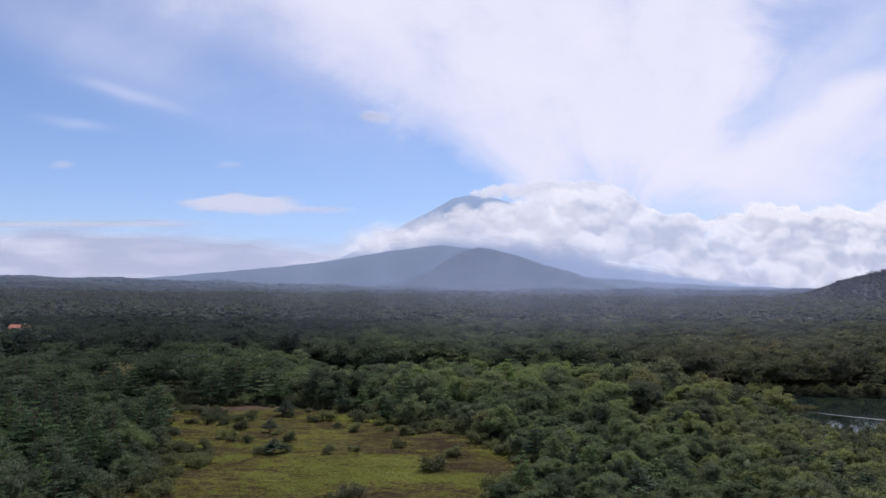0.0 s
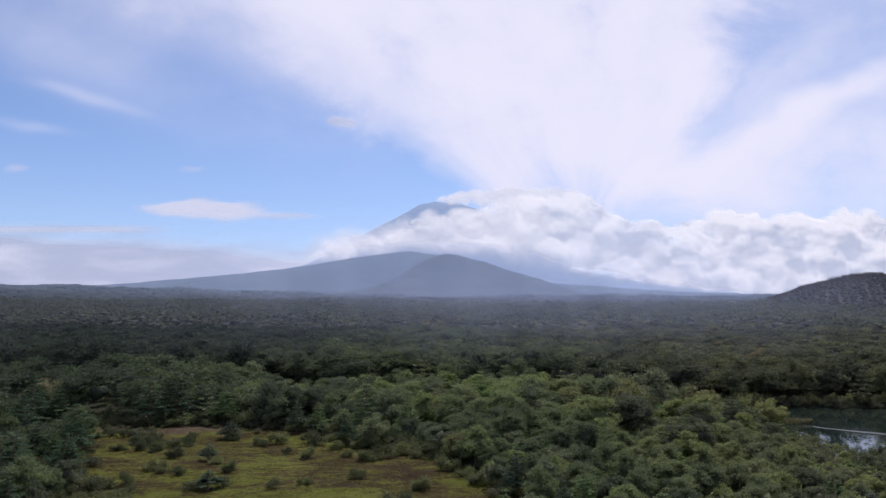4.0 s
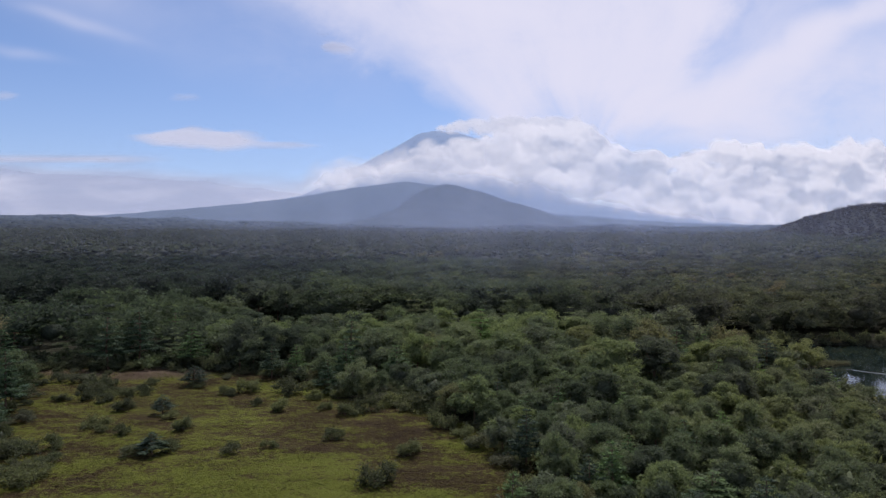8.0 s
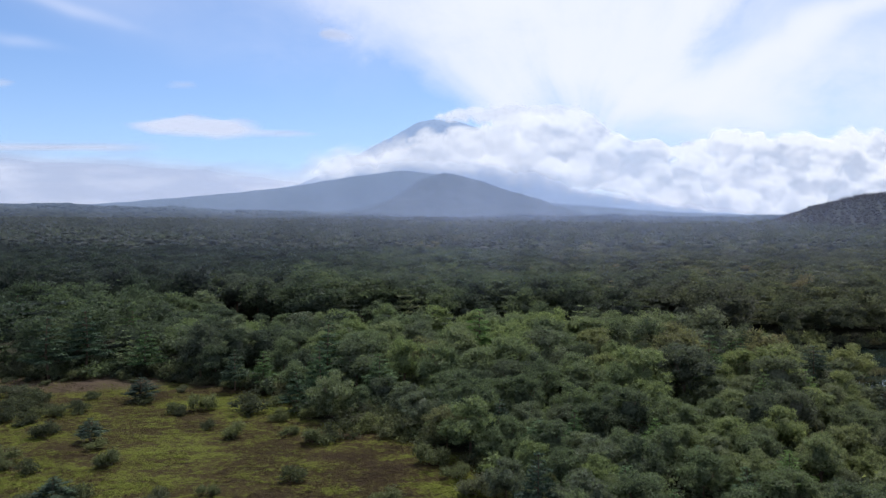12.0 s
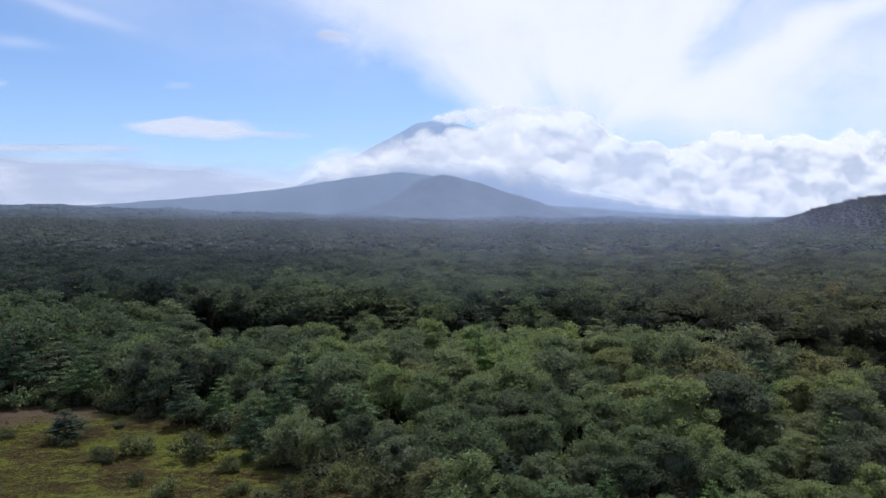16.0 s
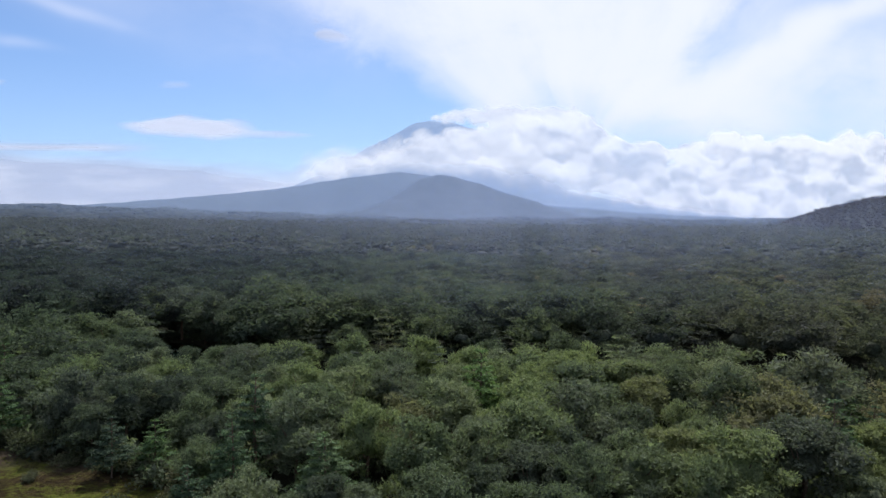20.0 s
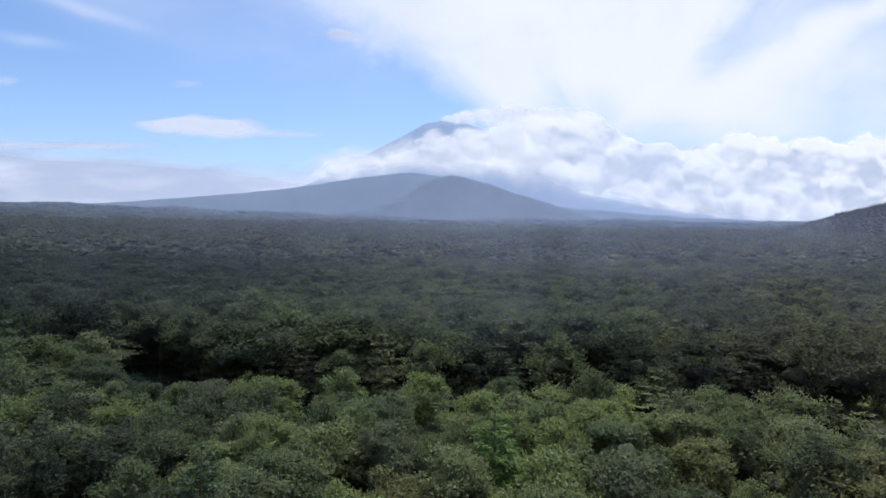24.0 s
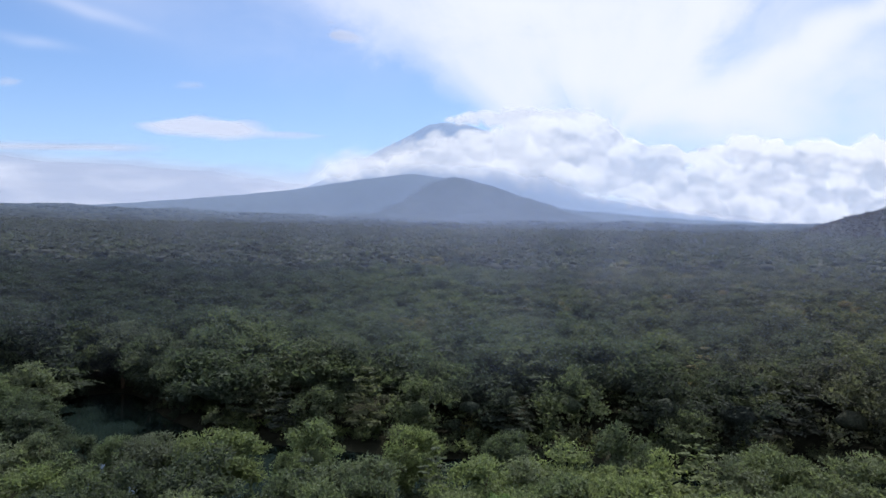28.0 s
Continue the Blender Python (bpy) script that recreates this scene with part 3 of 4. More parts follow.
def bank(X, Y):
    wx = X + 26 * (fbm(X / 38, Y / 34, 4, 81, 0.6) - 0.5) + 7 * (fbm(X / 9, Y / 9, 2, 83) - 0.5)
    wy = Y + 22 * (fbm(X / 38, Y / 34, 4, 87, 0.6) - 0.5) + 7 * (fbm(X / 9, Y / 9, 2, 89) - 0.5)
    front, cover = np.zeros(X.shape), np.zeros(X.shape)
    for cx, cy, R, lift in puffs():
        q = 1 - ((wx - cx) ** 2 + (wy - cy) ** 2) / R ** 2
        cover = np.maximum(cover, smooth(q, 0.0, np.interp(cx, [700, 900, 1200], [1.0, 0.9, 0.75])))
        front = np.maximum(front, np.sqrt(np.clip(q, 0, 1)) * R + lift * smooth(q, 0, 0.5))
    veil = smooth(wy - np.interp(X, BANK_X, BANK_Y), 0, np.interp(X, [560, 640, 700, 900, 1150, 1300], [50, 30, 24, 26, 60, 40])) * 0.94
    cover = np.maximum(cover * np.interp(X, [590, 700, 790, 1100, 1250], [0.0, 0.45, 0.9, 0.85, 1.0]), veil)
    base = np.interp(X, [460, 590, 640, 700, 740, 790, 870, 1000, 1100, 1250, 1400, 2400], [340, 330, 318, 308, 303, 304, 315, 341, 361, 382, 391, 401])
    soft = np.interp(X, [500, 700, 860, 960, 1250], [18, 15, 16, 12, 7])
    cover = cover * smooth(base - wy, -soft, soft * 1.6) * smooth(X, 480, 580)
    for _ in range(2):
        front[1:-1, 1:-1] = (front[1:-1, 1:-1] * 2 + front[:-2, 1:-1] + front[2:, 1:-1] + front[1:-1, :-2] + front[1:-1, 2:]) / 6
    under = np.clip(np.gradient(front, axis=0), -1.2, 1.2)
    low = np.clip((Y - np.interp(X, BANK_X, BANK_Y)) / 110, 0, 1)
    patch = fbm(wx / 62, wy / 28, 5, 95, 0.62)
    # puff tops painted brighter, undersides and lower parts greyer, as if lit from above
    painted_shade = 0.28 - np.interp(X, [800, 1000], [0.13, 0.2]) * under + low * np.interp(X, [700, 1000, 1200], [0.15, 0.3, 0.5]) + np.interp(X, [900, 1200], [1.6, 3.2]) * (patch - 0.53)
    painted_shade = painted_shade + 0.5 * np.exp(-((X - 995) / 55) ** 2 - ((Y - 244) / 14) ** 2)
    return np.clip(cover, 0, 1), front * 0.6, painted_shade


def low_layer(X, Y):
    top = np.interp(X, [-900, 0, 200, 330, 500, 600, 680, 760], [262, 268, 276, 284, 296, 306, 330, 360])
    wob = (fbm(X / 120, Y / 22, 5, 101) - 0.5)
    d = 0.93 * smooth(Y - top + wob * 30, -4, 34) * smooth(-X, -760, -560)
    d = np.maximum(d, 0.9 * smooth(X, 930, 1040) * smooth(Y - 338 + wob * 20, 0, 22))
    streak = 1.25 * np.exp(-((Y - 268 - 5 * wob) / 6.5) ** 2) * smooth(-X, -330, -180) * (0.6 + 0.8 * wob)
    lens = smooth(1 - ((X - 360 + (Y - 235) * 1.5) / 150) ** 2 - ((Y - 234 + wob * 26 - 0.05 * (X - 360)) / 19) ** 2, 0.0, 0.75)
    tail = 0.6 * smooth(1 - ((X - 470) / 110) ** 2 - ((Y - 243 + wob * 6) / 7) ** 2, 0, 0.9)
    puff = 0.75 * smooth(1 - ((X - 600) / 42) ** 2 - ((Y - 78 - 0.4 * (X - 600)) / 18) ** 2 + wob * 3.0, 0, 0.9)
    puff2 = 0.4 * smooth(1 - ((X - 330) / 40) ** 2 - ((Y - 159) / 9) ** 2 + wob * 3.0, 0, 0.9)
    puff3 = 0.5 * smooth(1 - ((X - 15) / 36) ** 2 - ((Y - 158) / 10) ** 2 + wob * 2.5, 0, 0.9)
    d = np.maximum.reduce([d, np.clip(streak, 0, 1), lens * 0.9, tail, puff, puff2, puff3])
    return np.clip(d, 0, 1), 16 * np.maximum(lens, puff) + 10 * fbm(X / 70, Y / 16, 4, 103), 0.5 - 0.9 * lens - 0.5 * np.clip(streak, 0, 1) + 2.6 * wob + 0.35 * smooth(Y, 275, 350)


cloud_sheet("low_cloud", "pale thin layer of low cloud over the plain", 4650, -900, 1900, 40, 400, 4.0, low_layer, stratus_mat)
cloud_sheet("cumulus_bank", "billowing white cumulus bank round the volcano", 3680, 440, 2300, 160, 425, 3.0, bank, cumulus_mat)


def haze_layer(k, depth):
    """Cover strongest in the middle to imitate glare, thin to the sides, upwards and just over the tree tops; drifts
    in long billows.
    """
    tops = 19.0 + 0.034 * max(depth - 225, 0) * float(smooth(depth - 225, -20, 260))

    def shape(X, Y):
        side = 0.22 + 0.78 * np.exp(-((X - 970) / np.where(X < 970, 470.0, 430.0)) ** 2)
        up = smooth(Y, 210, 400) * smooth(35 + (414 - Y) * depth / 1168.0 - tops, -2, 11)
        wave = fbm(X / 260 + 31 * k, Y / 90, 3, 141 + k)
        return side * up * (0.85 if k == 0 else 1.0) * (0.85 + 0.3 * wave), 260 * (fbm(X / 170, Y / 400, 3, 151 + k) - 0.5), 0 * X
    return shape


# five see-through sheets added over the forest to imitate haze and lens glare
for k, depth in enumerate((216, 350, 540, 850, 1280)):
    cloud_sheet("thin_haze", "upright see-through bluish sheet standing in for haze and glare", depth, -500, 2100, 200, 414 + 33 * 1168 / depth, 10.0, haze_layer(k, depth), haze_mat)

# ---- trees ----
rng = np.random.default_rng(7)
PHI = (1 + 5 ** 0.5) / 2
ICO_V = np.array([(-1, PHI, 0), (1, PHI, 0), (-1, -PHI, 0), (1, -PHI, 0), (0, -1, PHI), (0, 1, PHI), (0, -1, -PHI), (0, 1, -PHI),
                  (PHI, 0, -1), (PHI, 0, 1), (-PHI, 0, -1), (-PHI, 0, 1)], float) / math.hypot(1, PHI)
ICO_F = np.array([(0, 11, 5), (0, 5, 1), (0, 1, 7), (0, 7, 10), (0, 10, 11), (1, 5, 9), (5, 11, 4), (11, 10, 2), (10, 7, 6), (7, 1, 8),
                  (3, 9, 4), (3, 4, 2), (3, 2, 6), (3, 6, 8), (3, 8, 9), (4, 9, 5), (2, 4, 11), (6, 2, 10), (8, 6, 7), (9, 8, 1)])


def unit(v):
    return v / np.maximum(np.linalg.norm(v, axis=-1, keepdims=True), 1e-9)


def sprays(points, normals, sizes, jitter=0.55, slim=0.6):
    """Leaf sprays: small pointed blades, one to a point, lying roughly square to the normal."""
    n = len(points)
    nn = unit(normals + jitter * rng.normal(size=(n, 3)))
    side = unit(np.cross(nn, rng.normal(size=(n, 3))))
    fore = np.cross(nn, side)
    s = np.asarray(sizes)[:, None]
    tail = points - fore * s * 0.6
    verts = np.stack([points + fore * s, tail + side * s * slim, tail - side * s * slim], 1).reshape(-1, 3)
    return verts, np.arange(n * 3).reshape(n, 3)


def shoots(points, outward, sizes, slim=0.34):
    """Leafy shoots that point out and up from the crown, so that its rim is feathery."""
    n = len(points)
    fore = unit(outward + (0, 0, 0.55) + 0.45 * rng.normal(size=(n, 3)))
    side = unit(np.cross(fore, rng.normal(size=(n, 3))))
    s = np.asarray(sizes)[:, None]
    tail = points - fore * s * 0.5
    verts = np.stack([points + fore * s * 1.25, tail + side * s * slim, tail - side * s * slim], 1).reshape(-1, 3)
    return verts, np.arange(n * 3).reshape(n, 3)


def foliage(p, d, sizes, jitter=0.7):
    """Half flat sprays, half upturned shoots."""
    h = len(p) // 2
    return joined([sprays(p[:h], d[:h] + (0, 0, 0.35), sizes[:h], jitter), shoots(p[h:], d[h:], sizes[h:] * 1.15)])


def lobe_tris(centers, radii, squash=0.75):
    """Dense inner leafage: lumpy cores that fill the middle of each bough."""
    n = len(centers)
    wob = 1 + 0.25 * rng.normal(size=(n, 12, 1)).clip(-1, 1)
    v = centers[:, None] + ICO_V[None] * wob * radii[:, None, None] * np.array([1, 1, squash])
    f = (ICO_F[None] + 12 * np.arange(n)[:, None, None]).reshape(-1, 3)
    return v.reshape(-1, 3), f


def inner_leaves(centers, radii, each=14):
    """Dense ragged leafage that fills the middle of each bough."""
    n = len(centers) * each
    k = np.repeat(np.arange(len(centers)), each)
    d = unit(rng.normal(size=(n, 3)))
    p = centers[k] + d * (radii[k] * rng.uniform(0.25, 0.8, n))[:, None] * np.array([1, 1, 0.8])
    return sprays(p, d + (0, 0, 0.25), radii[k] * rng.uniform(0.24, 0.42, n), 0.8, 0.7)


def joined(blocks):
    """Triangles from several (verts, faces) blocks."""
    vs, fs, base = [], [], 0
    for v, f in blocks:
        if f.shape[1] == 4:
            f = np.concatenate([f[:, [0, 1, 2]], f[:, [0, 2, 3]]])
        vs.append(v), fs.append(f + base)
        base += len(v)
    return np.concatenate(vs), np.concatenate(fs)


def tube(path, radii, sides=6):
    """A tapered, bent limb along a path."""
    path = np.asarray(path, float)
    vs = []
    for p, r, d in zip(path, radii, np.gradient(path, axis=0)):
        d = unit(d)
        a = unit(np.cross(d, (0.31, 0.77, 0.2)))
        b = np.cross(d, a)
        t = np.arange(sides) * 2 * math.pi / sides
        vs.append(p + r * (np.cos(t)[:, None] * a + np.sin(t)[:, None] * b))
    fs = []
    for k in range(len(path) - 1):
        for i in range(sides):
            j = (i + 1) % sides
            fs.append((k * sides + i, k * sides + j, (k + 1) * sides + j, (k + 1) * sides + i))
    return np.concatenate(vs), np.array(fs)


def shell(centers, radii, count, squash=0.8, low=-0.35):
    """Random points and normals on the upper part of the lobes."""
    k = rng.choice(len(centers), count, p=radii ** 2 / (radii ** 2).sum())
    d = unit(rng.normal(size=(count, 3)))
    d[:, 2] = np.where(d[:, 2] < low, -d[:, 2], d[:, 2])
    p = centers[k] + d * radii[k][:, None] * np.array([1, 1, squash]) * rng.uniform(0.8, 1.24, count)[:, None]
    return p, d


def broad_lobes(h, r, count, low=-0.85):
    """Bough centres over a spreading broadleaf crown of height h and radius r."""
    d = unit(rng.normal(size=(count, 3)))
    d[:, 2] = np.where(d[:, 2] < low, -d[:, 2], d[:, 2])
    rad = r * rng.uniform(0.17, 0.36, count)
    q = rng.uniform(0.5, 0.95, (count, 1))
    c = d * q * np.array([r, r, h * 0.42]) + (0, 0, h * 0.53)
    return c, rad


def broadleaf_parts(h, r, lobes, leaves, size):
    c, rad = broad_lobes(h, r, lobes)
    p, d = shell(c, rad, leaves)
    core = np.array([[0, 0, h * 0.5]])
    crown = joined([foliage(p, d, size * rng.uniform(0.6, 1.3, leaves)), inner_leaves(c, rad, 26), lobe_tris(core, np.array([r * 0.42]), 1.1)])
    lean = rng.normal(size=2) * 0.3
    trunk = [tube([(0, 0, -0.5), (lean[0] * 0.3, lean[1] * 0.3, h * 0.3), (lean[0], lean[1], h * 0.62)], (0.024 * h, 0.018 * h, 0.010 * h), 7)]
    trunk += [tube([(lean[0] * 0.5, lean[1] * 0.5, h * rng.uniform(0.2, 0.45)), tuple(q * 0.6 + np.array([0, 0, h * 0.12])), tuple(q)],
                   (0.010 * h, 0.007 * h, 0.003 * h), 5) for q in c[:6]]
    return joined(trunk), crown


def pine_parts(h, r, tiers, tufts, size):
    """A red pine: bent trunk, tiers of level boughs with flat needle pads."""
    bend = rng.normal(size=2) * 0.35
    trunk = tube([(0, 0, -0.5), (bend[0], bend[1], h * 0.4), (bend[0] * 0.4, bend[1] * 0.4, h * 0.97)], (0.02 * h, 0.014 * h, 0.004 * h), 7)
    limbs, pads, padr = [], [], []
    for k in range(tiers):
        f = k / (tiers - 1)
        z = h * (0.28 + 0.68 * f)
        reach = r * (1.02 - 0.82 * f ** 1.3) * rng.uniform(0.85, 1.1)
        n = int(rng.integers(4, 7))
        a0 = rng.uniform(0, 6.28)
        for i in range(n):
            a = a0 + i * 2 * math.pi / n + rng.normal() * 0.25
            e = np.array([math.cos(a), math.sin(a), 0.0]) * reach * rng.uniform(0.7, 1.1)
            tip = e + (0, 0, z + 0.10 * reach)
            limbs.append(tube([(bend[0] * 0.4, bend[1] * 0.4, z - 0.1 * h * 0.3), tuple(e * 0.55 + np.array([0, 0, z])), tuple(tip)],
                              (0.005 * h, 0.004 * h, 0.002 * h), 4))
            for s, w in ((0.45, 0.30), (0.72, 0.34), (1.0, 0.28)):
                pads.append(e * s + (0, 0, z + 0.06 * reach * s))
                padr.append(max(reach * w, 0.3))
    pads, padr = np.array(pads), np.array(padr)
    p, d = shell(pads, padr, tufts, 0.32, -0.1)
    d = d * (1, 1, 0.6) + (0, 0, 0.55)
    return joined([trunk] + limbs), joined([sprays(p, d, size * rng.uniform(0.6, 1.3, tufts), 0.4, 0.35), lobe_tris(pads[1::3], padr[1::3] * 0.8, 0.22)])


def bush_parts(h, r, leaves, size):
    """A low, ragged bush of several stems, wider than high."""
    n = 11
    a, q = rng.uniform(0, 6.28, n), np.sqrt(rng.uniform(0, 1, n)) * r * 0.85
    c = np.stack([np.cos(a) * q, np.sin(a) * q, h * rng.uniform(0.18, 0.78, n) * (1.1 - 0.45 * q / r)], -1)
    rad = np.minimum(r * rng.uniform(0.22, 0.42, n), h * 0.36)
    p, d = shell(c, rad, leaves, 0.8, -0.5)
    p = p + rng.normal(size=p.shape) * 0.08 * h
    crown = joined([foliage(p, d, size * rng.uniform(0.6, 1.3, leaves)), inner_leaves(c, rad, 20)])
    stems = joined([tube([(0.1 * math.cos(k), 0.1 * math.sin(k), -0.3), tuple(q)], (0.05, 0.02), 5) for k, q in enumerate(c[:5])])
    return stems, crown


def part(name, block, mat, parent, label=""):
    me = raw_mesh(name, *block)
    me.materials.append(mat)
    ob = new(name, me)
    ob.parent = parent
    return tagged(ob, label)


def prototype(kind, label, category, group, blocks):
    ob = tagged(new(kind), label, category, group)
    for name, block, mat in blocks:
        part(name, block, mat, ob)
    return ob


BROAD_LABELS = ("green broadleaf tree with a rounded billowing crown", "dark green spreading broadleaf tree in dense woodland",
                "olive-green broadleaf tree with an uneven crown", "tall grey-green broadleaf tree in the forest canopy")
PINE_LABELS = ("dark red pine with level tiers of needles", "bright green young pine among broadleaf trees", "flat-topped red pine with open boughs")
UNIT_H = 10.0     # prototypes are 10 m high, scaled as they are planted
broads, pines, bushes = [], [], []
for k in range(7):
    t, c = broadleaf_parts(UNIT_H, rng.uniform(3.7, 4.7), 36, 4300, 0.185)
    broads.append(prototype("broadleaf_tree", BROAD_LABELS[k % 4], "tree", "broadleaf trees of the near wood",
                            (("trunk", t, bark), ("crown", c, broad_leaf))))
for k in range(4):
    t, c = pine_parts(UNIT_H, rng.uniform(3.2, 4.0), 8, 2300, 0.27)
    pines.append(prototype("pine_tree", PINE_LABELS[k % 3], "tree", "pines of the near wood",
                           (("trunk", t, bark), ("crown", c, pine_leaf))))
for k in range(4):
    s, c = bush_parts(2.4, 2.1, 1300, 0.15)
    bushes.append(prototype("bush", ("grey-green bush on the rough meadow", "dark rounded bush standing in grass")[k % 2], "bush", "bushes on the meadow",
                            (("stems", s, bark), ("foliage", c, bush_leaf))))


def scatter(x0, x1, y0, y1, step):
    xs, ys = np.arange(x0, x1, step), np.arange(y0, y1, step)
    X, Y = np.meshgrid(xs, ys)
    X = X + (np.arange(len(ys)) % 2)[:, None] * step / 2
    X, Y = X + rng.uniform(-0.38, 0.38, X.shape) * step, Y + rng.uniform(-0.38, 0.38, X.shape) * step
    return X.reshape(-1), Y.reshape(-1)


def tree_height(x, y):
    """Young wood by the meadow, taller towards the lake arm and beyond."""
    x, y = np.asarray(x, float), np.asarray(y, float)
    h = 5.0 + 2.0 * smooth(y + 0.12 * np.abs(x), 204, 210) + 5.0 * smooth(y + 0.2 * x, 115, 168) + 3.0 * smooth(-x, 48, 76) * smooth(-y, -205, -180)
    return h * (1 - 0.55 * smooth(x, 46, 70) * smooth(-y, -200, -170))


def planted(kinds, used, k, x, y, z, s, turn, wide=1.0):
    """The first of each kind is the prototype itself, later ones are copies."""
    m = Matrix.LocRotScale((x, y, z), Euler((0, 0, turn)), (s * wide, s * wide, s))
    if k not in used:
        used.add(k)
        kinds[k].matrix_basis = m
        return kinds[k]
    base = kinds[k]
    keep = base.scale.copy()
    base.scale = (1, 1, 1)
    ob = copy_thing(base, m)
    base.scale = keep
    return ob


# near wood; first the trees that stand out singly by meadow and shore
SINGLE = [(8.3, 98.5, 6.8, 1), (3.0, 119.5, 7.0, 0), (6.0, 104.5, 5.4, 0), (15.8, 88.0, 6.2, 1), (31.8, 100.4, 5.6, 0), (77.5, 166.0, 7.8, 0),
          (39.3, 152.0, 11.8, 0), (-20.3, 144.2, 8.6, 1), (-14.1, 157.7, 9.8, 0), (-3.5, 155.4, 9.0, 0), (-65.2, 111.4, 6.6, 1), (-36.0, 151.5, 6.5, 1),
          (-60.5, 210.0, 9.2, 0), (-67.5, 214.0, 10.0, 0), (-66.0, 204.0, 8.0, 0), (-54.0, 201.0, 9.4, 0), (-72.0, 118.0, 7.0, 1), (2.7, 126.5, 9.4, 0),
          (-74.0, 247.0, 13.5, 0), (-66.5, 250.0, 14.5, 0), (-58.5, 245.0, 13.5, 0), (-52.0, 237.0, 11.5, 0), (-78.0, 238.0, 11.0, 0), (-46.0, 231.0, 11.0, 0),
          (6.3, 163.6, 11.2, 1), (18.6, 172.2, 10.7, 0), (34.5, 173.0, 9.6, 0), (-32.8, 189.4, 9.2, 0), (-7.0, 149.5, 10.0, 0), (29.0, 138.8, 10.6, 0),
          (17.9, 180.0, 9.2, 0), (13.2, 87.2, 5.2, 1), (-29.6, 159.8, 7.6, 0), (-22.7, 138.7, 5.6, 1), (-71.0, 124.0, 9.4, 1), (-75.0, 131.5, 9.0, 0), (-84.0, 124.0, 8.4, 0),
          (-48.7, 144.6, 3.5, 1), (-46.0, 124.0, 2.8, 1), (-38.9, 104.0, 2.6, 1), (-43.0, 191.5, 8.6, 0), (-37.5, 190.0, 8.8, 0), (-28.5, 190.0, 9.3, 0), (-48.5, 192.5, 8.3, 0), (-24.0, 191.0, 9.6, 0), (-14.0, 191.0, 10.0, 0), (-2.0, 190.5, 10.2, 0), (9.0, 190.5, 9.8, 0), (22.0, 189.0, 10.2, 0), (37.0, 185.5, 9.8, 0)]
def spaced_out(x, y, r, first):
    """Keep trees whose crowns overlap their neighbours' a little; the first ones always stay."""
    order = np.concatenate([np.arange(first), first + rng.permutation(len(x) - first)])
    keep = []
    for i in order:
        if i < first or not keep or np.all(np.hypot(x[keep] - x[i], y[keep] - y[i]) > 0.66 * (r[keep] + r[i])):
            keep.append(i)
    return np.array(keep)


tx, ty = scatter(-190, 190, 46, 232, 3.3)
ok = (np.abs(tx) < 0.72 * (ty + 30)) & (inside(MEADOW, tx, ty, 6.0) < 0.4) & (lake_depth(tx, ty) < np.where(near_shore(tx, ty), -2.5, -1.0)) & (np.hypot(tx + 112, ty - 180) > 9.0)
tx, ty = tx[ok], ty[ok]
th = tree_height(tx, ty) * rng.uniform(0.72, 1.28, len(tx))
crest = (np.abs(tx) < 62) & (ty > 165) & near_shore(tx, ty) & (tx < 46)
th = np.where(crest, np.clip(th, 8.8, 10.2) - 1.2 * smooth(-tx, 24, 34), th)
is_pine = rng.uniform(size=len(tx)) < (0.16 + 0.42 * smooth(-tx, 5, 50) + 0.2 * smooth(-tx, 50, 70)) * (1 - 0.94 * smooth(ty, 150, 178))
tx, ty = np.concatenate([[q[0] for q in SINGLE], tx]), np.concatenate([[q[1] for q in SINGLE], ty])
th = np.concatenate([[q[2] for q in SINGLE], th])
is_pine = np.concatenate([[q[3] == 1 for q in SINGLE], is_pine])
kept = spaced_out(tx, ty, 0.42 * th, len(SINGLE))
tx, ty, th, is_pine = tx[kept], ty[kept], th[kept], is_pine[kept]
near_rank = np.hypot(tx * 0.9, ty - 120)
beyond = ~near_shore(tx, ty)
near_rank = near_rank + 500.0 * beyond
near_rank[:len(SINGLE)] = 0
order = np.argsort(near_rank, kind="stable")
limit = {True: 200, False: 290}
used_b, used_p, rest = set(), set(), []
for i in order:
    pine = bool(is_pine[i])
    if limit[pine] > 0:
        limit[pine] -= 1
        z = float(height(tx[i], ty[i]))
        if pine:
            planted(pines, used_p, int(rng.integers(len(pines))), tx[i], ty[i], z, th[i] * 1.1 / UNIT_H, rng.uniform(0, 6.28), rng.uniform(0.85, 1.2) * (1.9 if th[i] < 4 else 1.0))
        else:
            planted(broads, used_b, int(rng.integers(len(broads))), tx[i], ty[i], z, th[i] / UNIT_H, rng.uniform(0, 6.28), rng.uniform(0.85, 1.25))
    else:
        rest.append(i)


